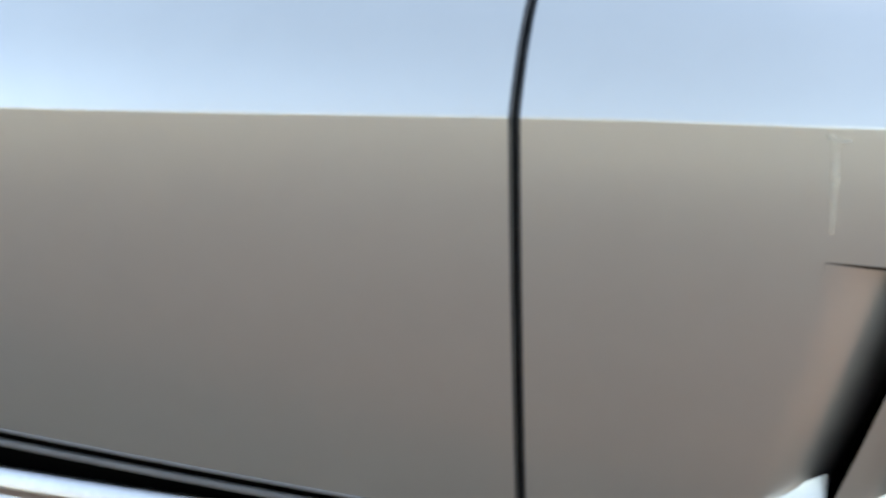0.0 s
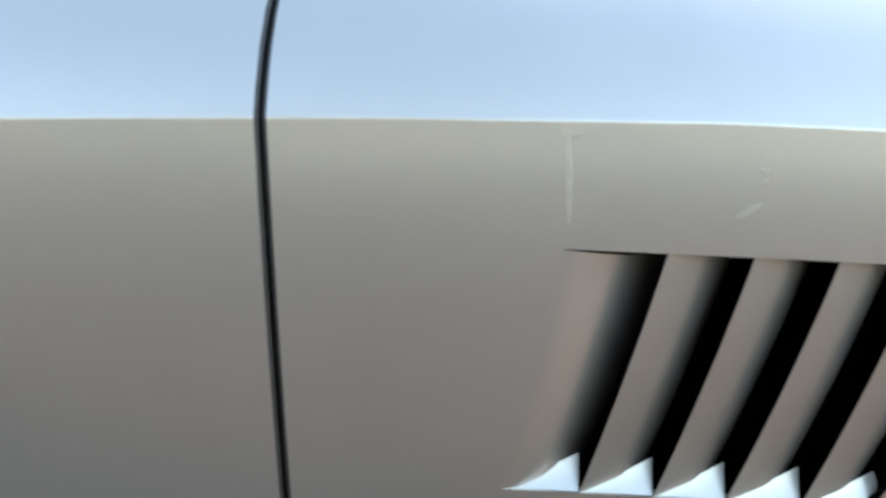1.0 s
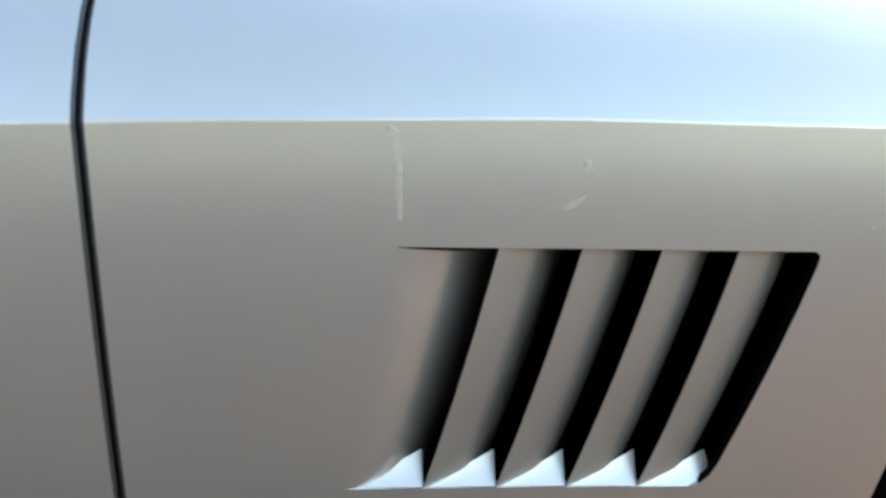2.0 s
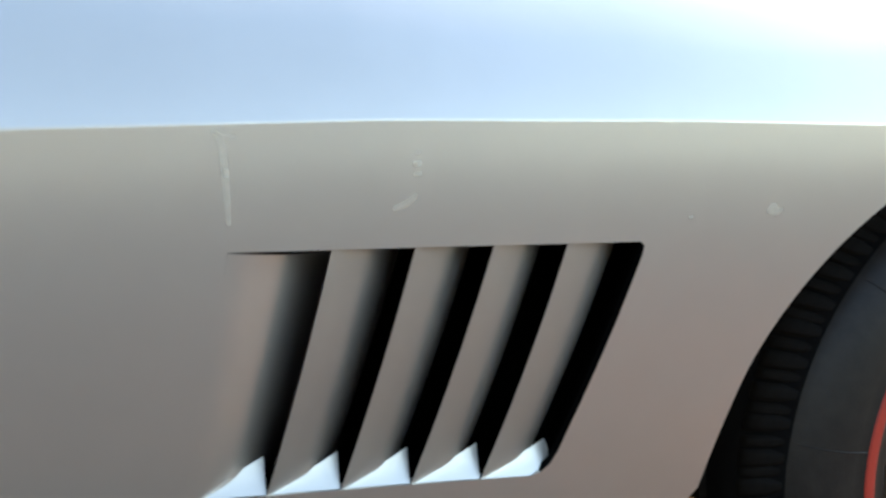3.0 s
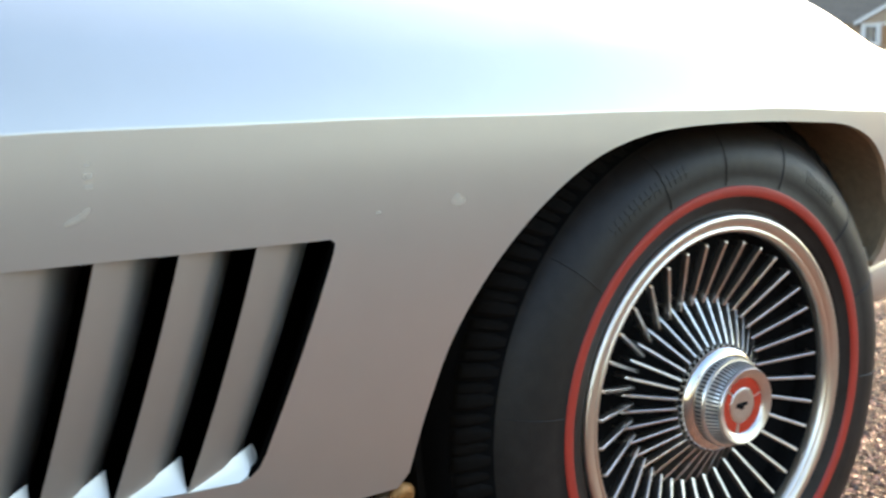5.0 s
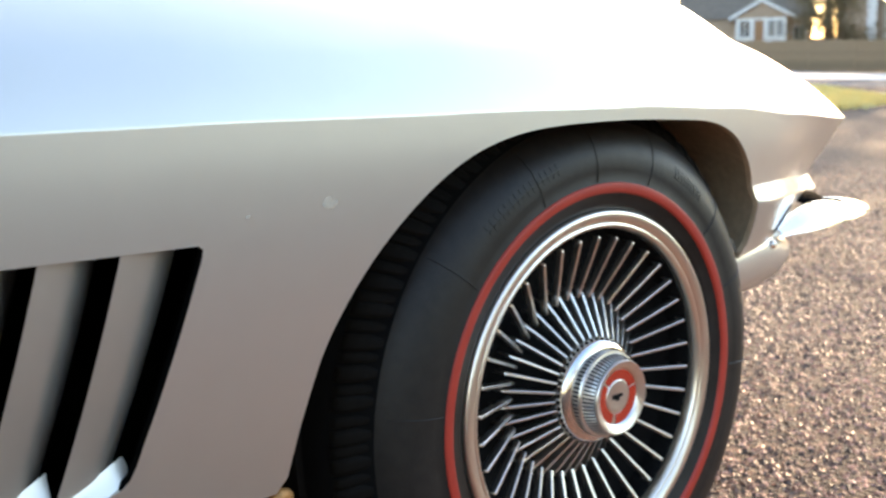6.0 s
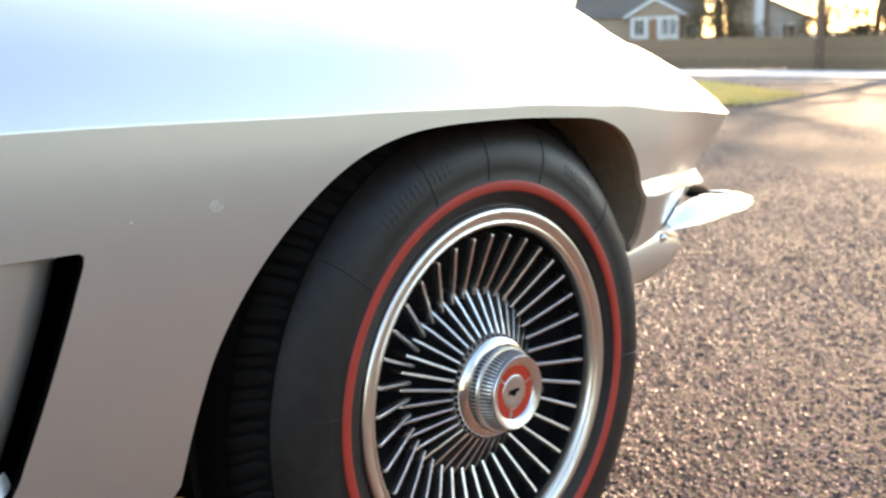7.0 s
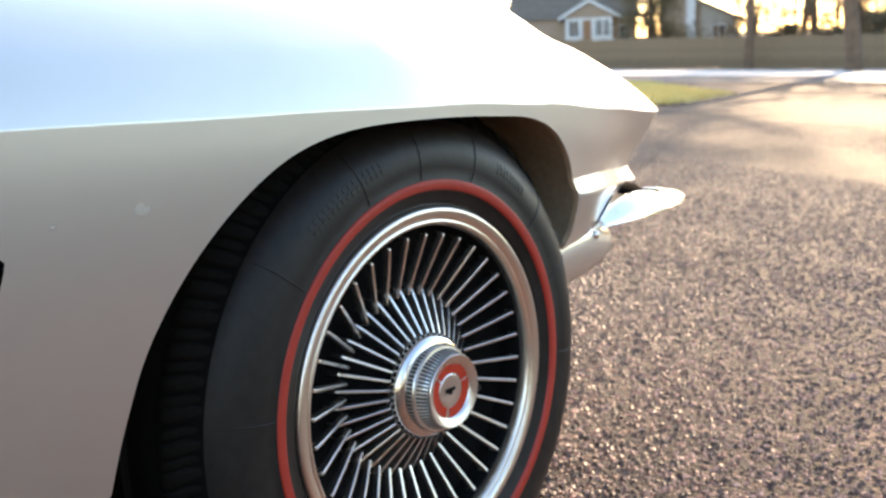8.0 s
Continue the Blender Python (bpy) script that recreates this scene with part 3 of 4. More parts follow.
# ---- wheel: tyre with a red line, bright ring, black dish with two rows of fins, ribbed hub ----
TYRE = [(0.192, -0.03), (0.198, -0.006), (0.2012, 0.0005), (0.208, 0.0035), (0.2192, 0.0062), (0.2203, 0.0074), (0.2302, 0.0084), (0.2312, 0.0078), (0.244, 0.0095),
        (0.258, 0.0088), (0.272, 0.0045), (0.286, -0.0045), (0.297, -0.0155)]
TYRE_W = 0.188


def ring_piece(a0, a1, r0, r1, p0, p1, thick, n=6):
    """A raised piece on an annulus between two angles."""
    vs = []
    for i in range(n + 1):
        a = a0 + (a1 - a0) * i / n
        for rr, p in ((r0, p0 - 0.002), (r0, p0 + thick), (r1, p1 + thick), (r1, p1 - 0.002)):
            vs.append((rr * math.cos(a), -p, rr * math.sin(a)))
    return mesh_of("ring_piece", vs, grid_faces(n + 1, 4) + [(0, 1, 2, 3), tuple(4 * n + k for k in (3, 2, 1, 0))], False)


def sidewall(r):
    return table([(a, b) for a, b in TYRE], r)


full = TYRE + [(0.304, -0.027), (0.314, -0.037), (0.324, -0.047)]
back = [(r, -TYRE_W - p) for r, p in reversed(full)]
tyre_me = lathe(full + [(0.333, -0.064), (0.335, -TYRE_W / 2)] + [(0.333, -TYRE_W + 0.064)] + back, 128)
tyre_me.materials.append(RUBBER)
tyre_me.materials.append(BLACK)
# near-black stands for the shade between and beyond the lugs
for f in tyre_me.polygons:
    if math.hypot(f.center.x, f.center.z) > 0.300:
        f.material_index = 1
stripe_me = lathe([(0.2190, 0.0060), (0.2198, 0.0086), (0.2212, 0.0092), (0.2290, 0.0097), (0.2304, 0.0092), (0.2310, 0.0068)], 128)
ring_me = lathe([(0.1955, -0.03), (0.2003, -0.004), (0.2005, 0.0016), (0.1993, 0.0041), (0.1970, 0.0051), (0.1945, 0.0050), (0.1915, 0.0043), (0.1890, 0.0033), (0.1874, 0.0018), (0.1865, 0.0008), (0.1856, 0.0013), (0.1842, 0.0020), (0.1826, 0.0016), (0.1811, 0.0000), (0.1800, -0.0033), (0.1797, -0.0060), (0.1796, -0.012)], 128, 50)
dish_me = lathe([(0.187, -0.012), (0.1798, -0.0110), (0.1785, -0.014), (0.1780, -0.040), (0.158, -0.044), (0.122, -0.060), (0.104, -0.062), (0.075, -0.046), (0.055, -0.030), (0.02, -0.03), (0.0005, -0.03)], 96, 40)
hub_me = lathe([(0.0560, -0.028), (0.0590, -0.016), (0.0596, -0.0072), (0.0580, -0.0005), (0.0545, 0.0035), (0.0505, 0.0050), (0.0480, 0.0055)], 80)
neck_me = lathe([(0.0485, 0.0030), (0.0470, 0.0058), (0.0462, 0.0125), (0.0470, 0.0130), (0.0474, 0.0142), (0.0466, 0.0154), (0.0452, 0.0160), (0.0425, 0.0235), (0.0400, 0.0290)], 80, 30)
cap_me = lathe([(0.0398, 0.0285), (0.0412, 0.0300), (0.0414, 0.0318), (0.0404, 0.0330), (0.0385, 0.0326), (0.0345, 0.0306), (0.0312, 0.0292), (0.0303, 0.0270), (0.0192, 0.0262), (0.0186, 0.0272), (0.0178, 0.0276), (0.0125, 0.0268), (0.005, 0.0264), (0.0003, 0.0263)], 80, 60)
band_me = lathe([(0.0462, 0.0122), (0.0482, 0.0126), (0.0487, 0.0142), (0.0480, 0.0157), (0.0450, 0.0163)], 80, 40)
N_FIN = 36


def fin_mesh(pts, w0, w1, h):
    """A thin radial blade between (radius, outward) points with a flat bright edge."""
    vs = []
    n = len(pts)
    for i, (rr, p) in enumerate(pts):
        w = w0 + (w1 - w0) * i / (n - 1)
        for dx, dp in ((-w, -h), (-w, -0.0006), (-w * 0.6, 0), (w * 0.6, 0), (w, -0.0006), (w, -h)):
            vs.append((rr, -(p + dp), dx))
    return mesh_of("fin", vs, grid_faces(n, 6) + [(0, 1, 2, 3, 4, 5), tuple(6 * (n - 1) + k for k in (5, 4, 3, 2, 1, 0))], False)


outer_fin = fin_mesh([(0.1714, -0.0125), (0.1711, -0.0088), (0.1700, -0.0067), (0.1688, -0.0064), (0.136, -0.0190), (0.0994, -0.0336)], 0.0017, 0.0017, 0.009)
inner_fin = fin_mesh([(0.1098, -0.047), (0.1090, -0.0408), (0.1074, -0.0388), (0.084, -0.0245), (0.0595, -0.0095), (0.057, -0.008)], 0.0017, 0.0013, 0.011)
flute_me = fin_mesh([(0.0474, 0.0060), (0.0467, 0.0122)], 0.0010, 0.0010, 0.003)
flute_long_me = fin_mesh([(0.0456, 0.0162), (0.0430, 0.0235), (0.0403, 0.0288)], 0.0010, 0.0009, 0.003)
rivet_me = lathe([(0.0042, -0.004), (0.0042, 0.0012), (0.0030, 0.0024), (0.0003, 0.0026)], 14, 40)


def tread_block(half, low):
    """A rounded shoulder lug of the tread that grows out of the sidewall."""
    vs = []
    ring_ = ((0.2955, -0.0160), (0.3010, -0.0195), (0.3085, -0.0265), (0.3165, -0.0330), (0.3225, -0.0395), (0.3255, -0.0450), (0.3245, -0.0490), (0.3170, -0.0495))
    for a in (-1.0, -0.86, -0.45, 0.45, 0.86, 1.0):
        for k, (rr, p) in enumerate(ring_):
            e = (0.0 if k == 0 else 0.0045 if abs(a) > 0.9 else 0.0006 if abs(a) > 0.5 else 0.0) + low * (k > 0)
            t = a * half * (0.35 + 0.65 * min(1, k / 2)) + 0.9 * (rr - 0.297) * (1 if rr < 0.33 else 0.9)
            vs.append(((rr - e * 0.7) * math.cos(t), -(p - e * 0.7), (rr - e * 0.7) * math.sin(t)))
    return mesh_of("tread_lug", vs, grid_faces(6, 8) + [tuple(range(7, -1, -1)), tuple(40 + k for k in range(8))], True)


lug_me, narrow_lug_me = tread_block(0.027, 0.0), tread_block(0.0185, 0.0012)


def rib_ring(p0, p1):
    return lathe([(0.330, p0), (0.3415, p0 - 0.002), (0.3415, p1 + 0.002), (0.330, p1)], 128, 30)


rib_me = rib_ring(-0.080, -0.108)
LETTERS = [a + da for a, r_ in ((117, 12), (55, 6)) for da in np.linspace(-r_, r_, r_ + 3)]
letter_me = [ring_piece(-0.0075, 0.0075, r0, r0 + 0.0056, sidewall(r0), sidewall(r0 + 0.0056), 0.0006, 2) for r0 in (0.2545, 0.2625)]
vs = []
for rr in np.linspace(0.2325, 0.293, 10):
    p = sidewall(float(rr))
    for dz, dp in ((-0.0007, -0.001), (-0.0004, 0.0009), (0.0004, 0.0009), (0.0007, -0.001)):
        vs.append((float(rr), -(p + dp), dz))
line_me = mesh_of("mould_line", vs, grid_faces(10, 4))
emblem_me = mesh_of("emblem", [(x * 0.001, -(0.0262 + 0.0012 * (k > 7)), z * 0.001) for k, (x, z) in enumerate([(-8, -2.5), (-3, -2.5), (-2, -4.5), (3, -4.5), (3, -1), (8, -0.5), (8, 3), (-8, 2)] * 2)],
                    [tuple(range(8)), tuple(range(15, 7, -1))] + [(i, i + 8, (i + 1) % 8 + 8, (i + 1) % 8) for i in range(8)], False)
enamel_me = [ring_piece(radians(a), radians(b), 0.0196, 0.0300, 0.0262, 0.0268, 0.0010, 16) for a, b in ((-98, 14), (20, 135), (142, 248))]


def wheel(x, y, turn, full_detail):
    w = link("wheel", dish_me, BLACK, car, "bright finned wheel on a red-line tyre", Vector((x, y, WHEEL_Z)) - BASE)
    w.rotation_euler = (radians(-0.44) if full_detail else 0, 0, radians(turn))

    def sub(name, me, mat, angle=0.0, label=""):
        ob = link(name, me, mat, w, label)
        ob.rotation_euler = (0, -radians(angle), 0)
        return ob
    sub("tyre", tyre_me, RUBBER, 0, "black tyre with a red line, dusty sidewall")
    sub("red_line", stripe_me, REDLINE, 0, "thin red line round the sidewall")
    sub("tread_rib", rib_me, SHADED_TREAD)
    sub("rim_ring", ring_me, RING, 0, "polished wheel ring")
    sub("hub_flange", hub_me, CHROME, 0, "polished chrome hub")
    sub("hub_neck", neck_me, GROOVE)
    sub("hub_band", band_me, ALLOY, 0, "thin bright band round the hub")
    sub("hub_cap", cap_me, ALLOY, 0, "chrome cap with a red enamel ring")
    for me in enamel_me:
        sub("enamel_segment", me, REDENAMEL, 0, "red enamel segment")
    sub("emblem", emblem_me, BLACK, -4, "small black emblem")
    for k in range(N_FIN):
        sub("outer_fin", outer_fin, FINS, 360 * k / N_FIN + 6)
        sub("inner_fin", inner_fin, FINS, 360 * (k + 0.5) / N_FIN + 6)
    if full_detail:
        for k in range(64):
            sub("flute", flute_me, ALLOY, 360 * k / 64)
            sub("flute", flute_long_me, ALLOY, 360 * k / 64)
        for k in range(66):
            sub("tread_lug", lug_me, SHADED_TREAD, 360 * k / 66 + 0.3 * math.sin(k * 2.4))
            sub("tread_lug", narrow_lug_me, SHADED_TREAD, 360 * (k + 0.52) / 66 + 0.2 * math.sin(k * 1.7))
        for a, r_ in ((170, 0.118), (340, 0.145)):
            rv = sub("rivet", rivet_me, GROOVE, 0, "small dull rivet")
            rv.location = (r_ * math.cos(radians(a)), 0.053 if r_ < 0.12 else 0.046, r_ * math.sin(radians(a)))
        for a in (92, 71, 112, 141, 172, 198, 355, 40, 20, 325, 230, 262, 300):
            sub("mould_line", line_me, RUBBER, a)
        for a in LETTERS:
            for me in letter_me:
                sub("letter_bar", me, RUBBER, a)
    return w


wheel(WHEEL_X, WHEEL_Y, -2.3, True)
wheel(WHEEL_X - AXLES, WHEEL_Y + 0.02, 0, False)
wheel(WHEEL_X, 2 * MID - WHEEL_Y, 180, False)
wheel(WHEEL_X - AXLES, 2 * MID - WHEEL_Y - 0.02, 180, False)

# ---- ground: a drive of coarse asphalt that falls gently to the street ----
def fall(x, y):
    d = 0.0338 * (x - 2.0) - 0.0196 * y
    d = d if d > 0 else 0
    k = ease(0.0, 0.12, d)
    return -d * k


def asphalt():
    m = material("coarse_asphalt", (0.30, 0.235, 0.19), 0.75)
    nt = m.node_tree
    b = nt.nodes["Principled BSDF"]
    b.inputs["Specular IOR Level"].default_value = 0.15
    co = nt.nodes.new("ShaderNodeTexCoord")
    vo = nt.nodes.new("ShaderNodeTexVoronoi")
    vo.inputs["Scale"].default_value = 66
    vo2 = nt.nodes.new("ShaderNodeTexVoronoi")
    vo2.inputs["Scale"].default_value = 66
    big = nt.nodes.new("ShaderNodeTexNoise")
    big.inputs["Scale"].default_value, big.inputs["Detail"].default_value = 0.9, 8
    r1 = nt.nodes.new("ShaderNodeValToRGB")
    e = r1.color_ramp.elements
    e[0].position, e[0].color = 0.0, (0.023, 0.0138, 0.0100, 1)
    e[1].position, e[1].color = 1.0, (0.2765, 0.1552, 0.1044, 1)
    for at_, c_ in ((0.40, (0.03105, 0.01793, 0.01275, 1)), (0.75, (0.09411, 0.05174, 0.03493, 1))):
        r1.color_ramp.elements.new(at_).color = c_
    mul = nt.nodes.new("ShaderNodeMix")
    mul.data_type, mul.blend_type = "RGBA", "MULTIPLY"
    mul.inputs[0].default_value = 1.0
    r2 = nt.nodes.new("ShaderNodeValToRGB")
    r2.color_ramp.elements[0].position, r2.color_ramp.elements[0].color = 0.3, (0.72, 0.72, 0.74, 1)
    r2.color_ramp.elements[1].position, r2.color_ramp.elements[1].color = 0.7, (1.1, 1.06, 1.0, 1)
    for n in (vo, vo2, big):
        nt.links.new(co.outputs["Object"], n.inputs["Vector"])
    sep = nt.nodes.new("ShaderNodeSeparateColor")
    nt.links.new(vo.outputs["Color"], sep.inputs[0])
    nt.links.new(sep.outputs[0], r1.inputs[0])
    nt.links.new(big.outputs[0], r2.inputs[0])
    nt.links.new(r1.outputs[0], mul.inputs[6])
    nt.links.new(r2.outputs[0], mul.inputs[7])
    nt.links.new(mul.outputs[2], b.inputs["Base Color"])
    grit = nt.nodes.new("ShaderNodeTexNoise")
    grit.inputs["Scale"].default_value, grit.inputs["Detail"].default_value = 120, 4
    nt.links.new(co.outputs["Object"], grit.inputs["Vector"])
    add = nt.nodes.new("ShaderNodeMath")
    add.operation = "MULTIPLY_ADD"
    add.inputs[1].default_value = 0.35
    nt.links.new(vo2.outputs["Distance"], add.inputs[0])
    nt.links.new(grit.outputs[0], add.inputs[2])
    bp = nt.nodes.new("ShaderNodeBump")
    bp.invert = True
    bp.inputs["Strength"].default_value, bp.inputs["Distance"].default_value = 1.0, 0.006
    nt.links.new(add.outputs[0], bp.inputs["Height"])
    nt.links.new(bp.outputs[0], b.inputs["Normal"])
    return m


ASPHALT = asphalt()
gx = [-1500, -400, -120, -50, -20, -8, -4, -2, 0, 1, 1.5, 2, 2.5, 3, 4, 5, 6, 8, 10, 13, 16, 20, 25, 30, 36, 42, 50, 60, 75, 90, 150, 400, 1500]
gy = [-1500, -400, -120, -50, -20, -8, -4, -2, 0, 2, 4, 6, 8, 12, 16, 20, 26, 34, 45, 60, 120, 400, 1500]
clampy = lambda y: max(-30.0, min(45.0, y))
vs = [(x, y, fall(min(x, 92), clampy(y))) for x in gx for y in gy]
ground = link("ground", mesh_of("ground", vs, grid_faces(len(gx), len(gy))), ASPHALT)
tagged(ground, "coarse brown-grey asphalt drive with exposed pebbles", "ground", kind="structure")

# loose and exposed pebbles of the near surface
PEBBLE = material("pebble", (0.30, 0.20, 0.15), 0.5)
pn = PEBBLE.node_tree
pn.nodes["Principled BSDF"].inputs["Specular IOR Level"].default_value = 0.3
isle = pn.nodes.new("ShaderNodeNewGeometry")
tone = pn.nodes.new("ShaderNodeValToRGB")
e = tone.color_ramp.elements
e[0].position, e[0].color = 0.0, (0.03017, 0.01598, 0.01128, 1)
e[1].position, e[1].color = 1.0, (0.908, 0.4817, 0.3326, 1)
for at_, c_ in ((0.45, (0.1227, 0.06078, 0.04014, 1)), (0.82, (0.4417, 0.2099, 0.1387, 1))):
    tone.color_ramp.elements.new(at_).color = c_
pn.links.new(isle.outputs["Random Per Island"], tone.inputs[0])
pn.links.new(tone.outputs[0], pn.nodes["Principled BSDF"].inputs["Base Color"])
rng = np.random.default_rng(4)
N = 150000
px = 0.75 + 9.5 * rng.random(N) ** 2.0 + 0.25 * rng.normal(size=N)
py = 0.25 + 0.06 * px + (0.75 + 0.08 * px) * rng.normal(size=N)
size = 0.0034 + 0.0046 * rng.random(N) ** 1.8
turn = rng.random(N) * 2 * np.pi
lift = rng.random(N)
oct_v = np.array([(1, 0, 0), (0.2, 1, 0.1), (-1, 0.1, 0), (-0.1, -0.9, 0), (0.1, 0, 0.75)])
co_, si_ = np.cos(turn), np.sin(turn)
allv = np.empty((N, 5, 3))
for k in range(5):
    ox, oy, oz = oct_v[k]
    allv[:, k, 0] = px + size * (ox * co_ - oy * si_) * (1.0 + 0.4 * lift)
    allv[:, k, 1] = py + size * (ox * si_ + oy * co_)
    allv[:, k, 2] = -0.0004 + size * (oz * (0.45 + 0.60 * lift) + 0.16 * (ox * np.cos(3 * turn) + oy * np.sin(5 * turn)))
for i in range(N):
    f = fall(px[i], py[i])
    if f:
        allv[i, :, 2] += f
idx = np.arange(N)[:, None] * 5
tri = np.concatenate([idx + np.array([[0, 1, 4]]), idx + np.array([[1, 2, 4]]), idx + np.array([[2, 3, 4]]), idx + np.array([[3, 0, 4]])])
me = bpy.data.meshes.new("pebbles")
me.from_pydata(allv.reshape(-1, 3).tolist(), [], tri.tolist())
pebbles = link("pebbles", me, PEBBLE)
tagged(pebbles, "small pale pebbles bedded in the asphalt", "pebbles", kind="stuff")


# ---- street, lawn and what stands beyond ----
def sheet(name, poly, mat, lift, nx=14, ny=14):
    """A thin sheet over the ground between four corners."""
    vs = []
    a, b, c, d = (Vector(p) for p in poly)
    for i in range(nx):
        for j in range(ny):
            p = a.lerp(b, i / (nx - 1)).lerp(d.lerp(c, i / (nx - 1)), j / (ny - 1))
            vs.append((p.x, p.y, fall(p.x, clampy(p.y)) + lift))
    return link(name, mesh_of(name, vs, grid_faces(nx, ny)), mat)


# dark bluish base puts the trees' shade on the street into its colour
STREET = material("shaded_street_asphalt", (0.062, 0.066, 0.076), 0.7, var=0.35, scale=0.8, bump=0.002, bump_scale=40)
STREET.node_tree.nodes["Principled BSDF"].inputs["Specular IOR Level"].default_value = 0.2
CONCRETE = material("pale_concrete", (0.62, 0.58, 0.53), 0.7, var=0.25, scale=0.7, bump=0.002, bump_scale=30)
EARTH = material("leaf_litter", (0.22, 0.16, 0.10), 0.9, color2=(0.10, 0.075, 0.05), scale=0.9, bump=0.01, bump_scale=8)
LAWN = material("lawn_soil", (0.52, 0.42, 0.155), 0.9, color2=(0.37, 0.31, 0.105), scale=1.5, bump=0.01, bump_scale=20)
BLADE = material("grass_blade", (0.86, 0.63, 0.245), 0.7, color2=(0.67, 0.52, 0.175), scale=3)
BARK = material("grey_brown_bark", (0.25, 0.145, 0.085), 0.9, color2=(0.12, 0.072, 0.045), scale=3.0, bump=0.02, bump_scale=14)
LEAF = material("dry_leaf", (0.24, 0.165, 0.088), 0.7, color2=(0.11, 0.08, 0.042), scale=0.9)
CONIFER = material("conifer_needle", (0.22, 0.17, 0.09), 0.8, color2=(0.12, 0.10, 0.05), scale=1.5)
BOARDS = material("weathered_board", (0.42, 0.265, 0.155), 0.85, color2=(0.20, 0.135, 0.078), scale=0.55, bump=0.004, bump_scale=30)
SIDING = material("brown_siding", (0.46, 0.32, 0.22), 0.8, var=0.07, scale=1.0)
TAN = material("tan_siding", (0.48, 0.41, 0.32), 0.8, var=0.15, scale=1.0)
WHITE = material("white_trim", (0.84, 0.81, 0.76), 0.6, var=0.04, scale=2.0)
SHINGLE = material("grey_shingle", (0.26, 0.22, 0.19), 0.9, var=0.3, scale=4.0, bump=0.01, bump_scale=10)
BRICK = material("red_brown_brick", (0.30, 0.17, 0.11), 0.85, color2=(0.20, 0.12, 0.085), scale=6.0, bump=0.006, bump_scale=20)
PANE = material("window_pane", (0.05, 0.06, 0.065), 0.05, coat=0.4, var=0.2, scale=0.6)
DOORWOOD = material("orange_brown_door", (0.42, 0.20, 0.09), 0.5, var=0.2, scale=2.0)

tagged(sheet("road", [(25.5, -40), (25.5, 60), (31.5, 60), (31.5, -40)], STREET, 0.012, 6, 40), "grey street across the end of the drive", "road", kind="structure")
tagged(sheet("pavement", [(31.5, -40), (31.5, 60), (47.5, 60), (47.5, -40)], CONCRETE, 0.05, 6, 40), "pale sunlit concrete beyond the street", "pavement", kind="structure")
tagged(sheet("bank", [(47.5, -60), (47.5, 90), (160, 90), (160, -60)], EARTH, 0.06, 20, 20), "brown leaf litter behind the pavement", "ground", kind="structure")
tagged(sheet("lawn", [(13.1, 5.9), (17.2, 6.8), (25.3, 12.6), (16.0, 18.0)], LAWN, 0.02, 24, 24), "yellow-green lawn beside the drive", "lawn", kind="structure")
rng = np.random.default_rng(8)
vs, fs = [], []
c = [Vector(p) for p in [(13.1, 5.9), (17.2, 6.8), (25.3, 12.6), (16.0, 18.0)]]
for k in range(16000):
    u, w = rng.random(), rng.random() ** 1.6
    p = c[0].lerp(c[1], u).lerp(c[3].lerp(c[2], u), w)
    p += Vector((rng.normal(), rng.normal())) * 0.12
    a, h, l = rng.random() * 6.28, 0.035 + 0.05 * rng.random(), 0.012 + 0.01 * rng.random()
    z = fall(p.x, p.y) + 0.018
    n = len(vs)
    vs += [(p.x - l * math.cos(a), p.y - l * math.sin(a), z), (p.x + l * math.cos(a), p.y + l * math.sin(a), z), (p.x + 0.03 * rng.normal(), p.y + 0.03 * rng.normal(), z + h)]
    fs.append((n, n + 1, n + 2))
tagged(link("grass", mesh_of("grass", vs, fs, False), BLADE), "short yellow-green winter grass", "grass", kind="stuff")


def limb(vs, fs, p, d, length, r0, r1, seg, rng_, bend=0.15, steps=4):
    """One tapered, crooked limb; returns its points."""
    pts = [Vector(p)]
    d = Vector(d).normalized()
    for k in range(steps):
        d = (d + Vector(rng_.normal(size=3)) * bend).normalized()
        pts.append(pts[-1] + d * (length / steps))
    base = len(vs)
    for i, q in enumerate(pts):
        dd = (pts[min(i + 1, steps)] - pts[max(i - 1, 0)]).normalized()
        a = dd.cross(Vector((0.3, 0.9, 0.2))).normalized()
        b = dd.cross(a)
        rr = r0 + (r1 - r0) * i / steps
        for k in range(seg):
            t = 2 * math.pi * k / seg
            vs.append(tuple(q + a * (rr * math.cos(t)) + b * (rr * math.sin(t))))
    for i in range(steps):
        for k in range(seg):
            fs.append((base + i * seg + k, base + i * seg + (k + 1) % seg, base + (i + 1) * seg + (k + 1) % seg, base + (i + 1) * seg + k))
    return pts


def leaf_cloud(vs, fs, centre, spread, count, size, rng_):
    for _ in range(count):
        p = Vector(centre) + Vector(rng_.normal(size=3)) * spread
        a, b = Vector(rng_.normal(size=3)).normalized() * size, Vector(rng_.normal(size=3)).normalized() * size
        n = len(vs)
        vs += [tuple(p - a * 0.5), tuple(p + b * 0.4), tuple(p + a * 0.5), tuple(p - b * 0.4)]
        fs.append((n, n + 1, n + 2, n + 3))


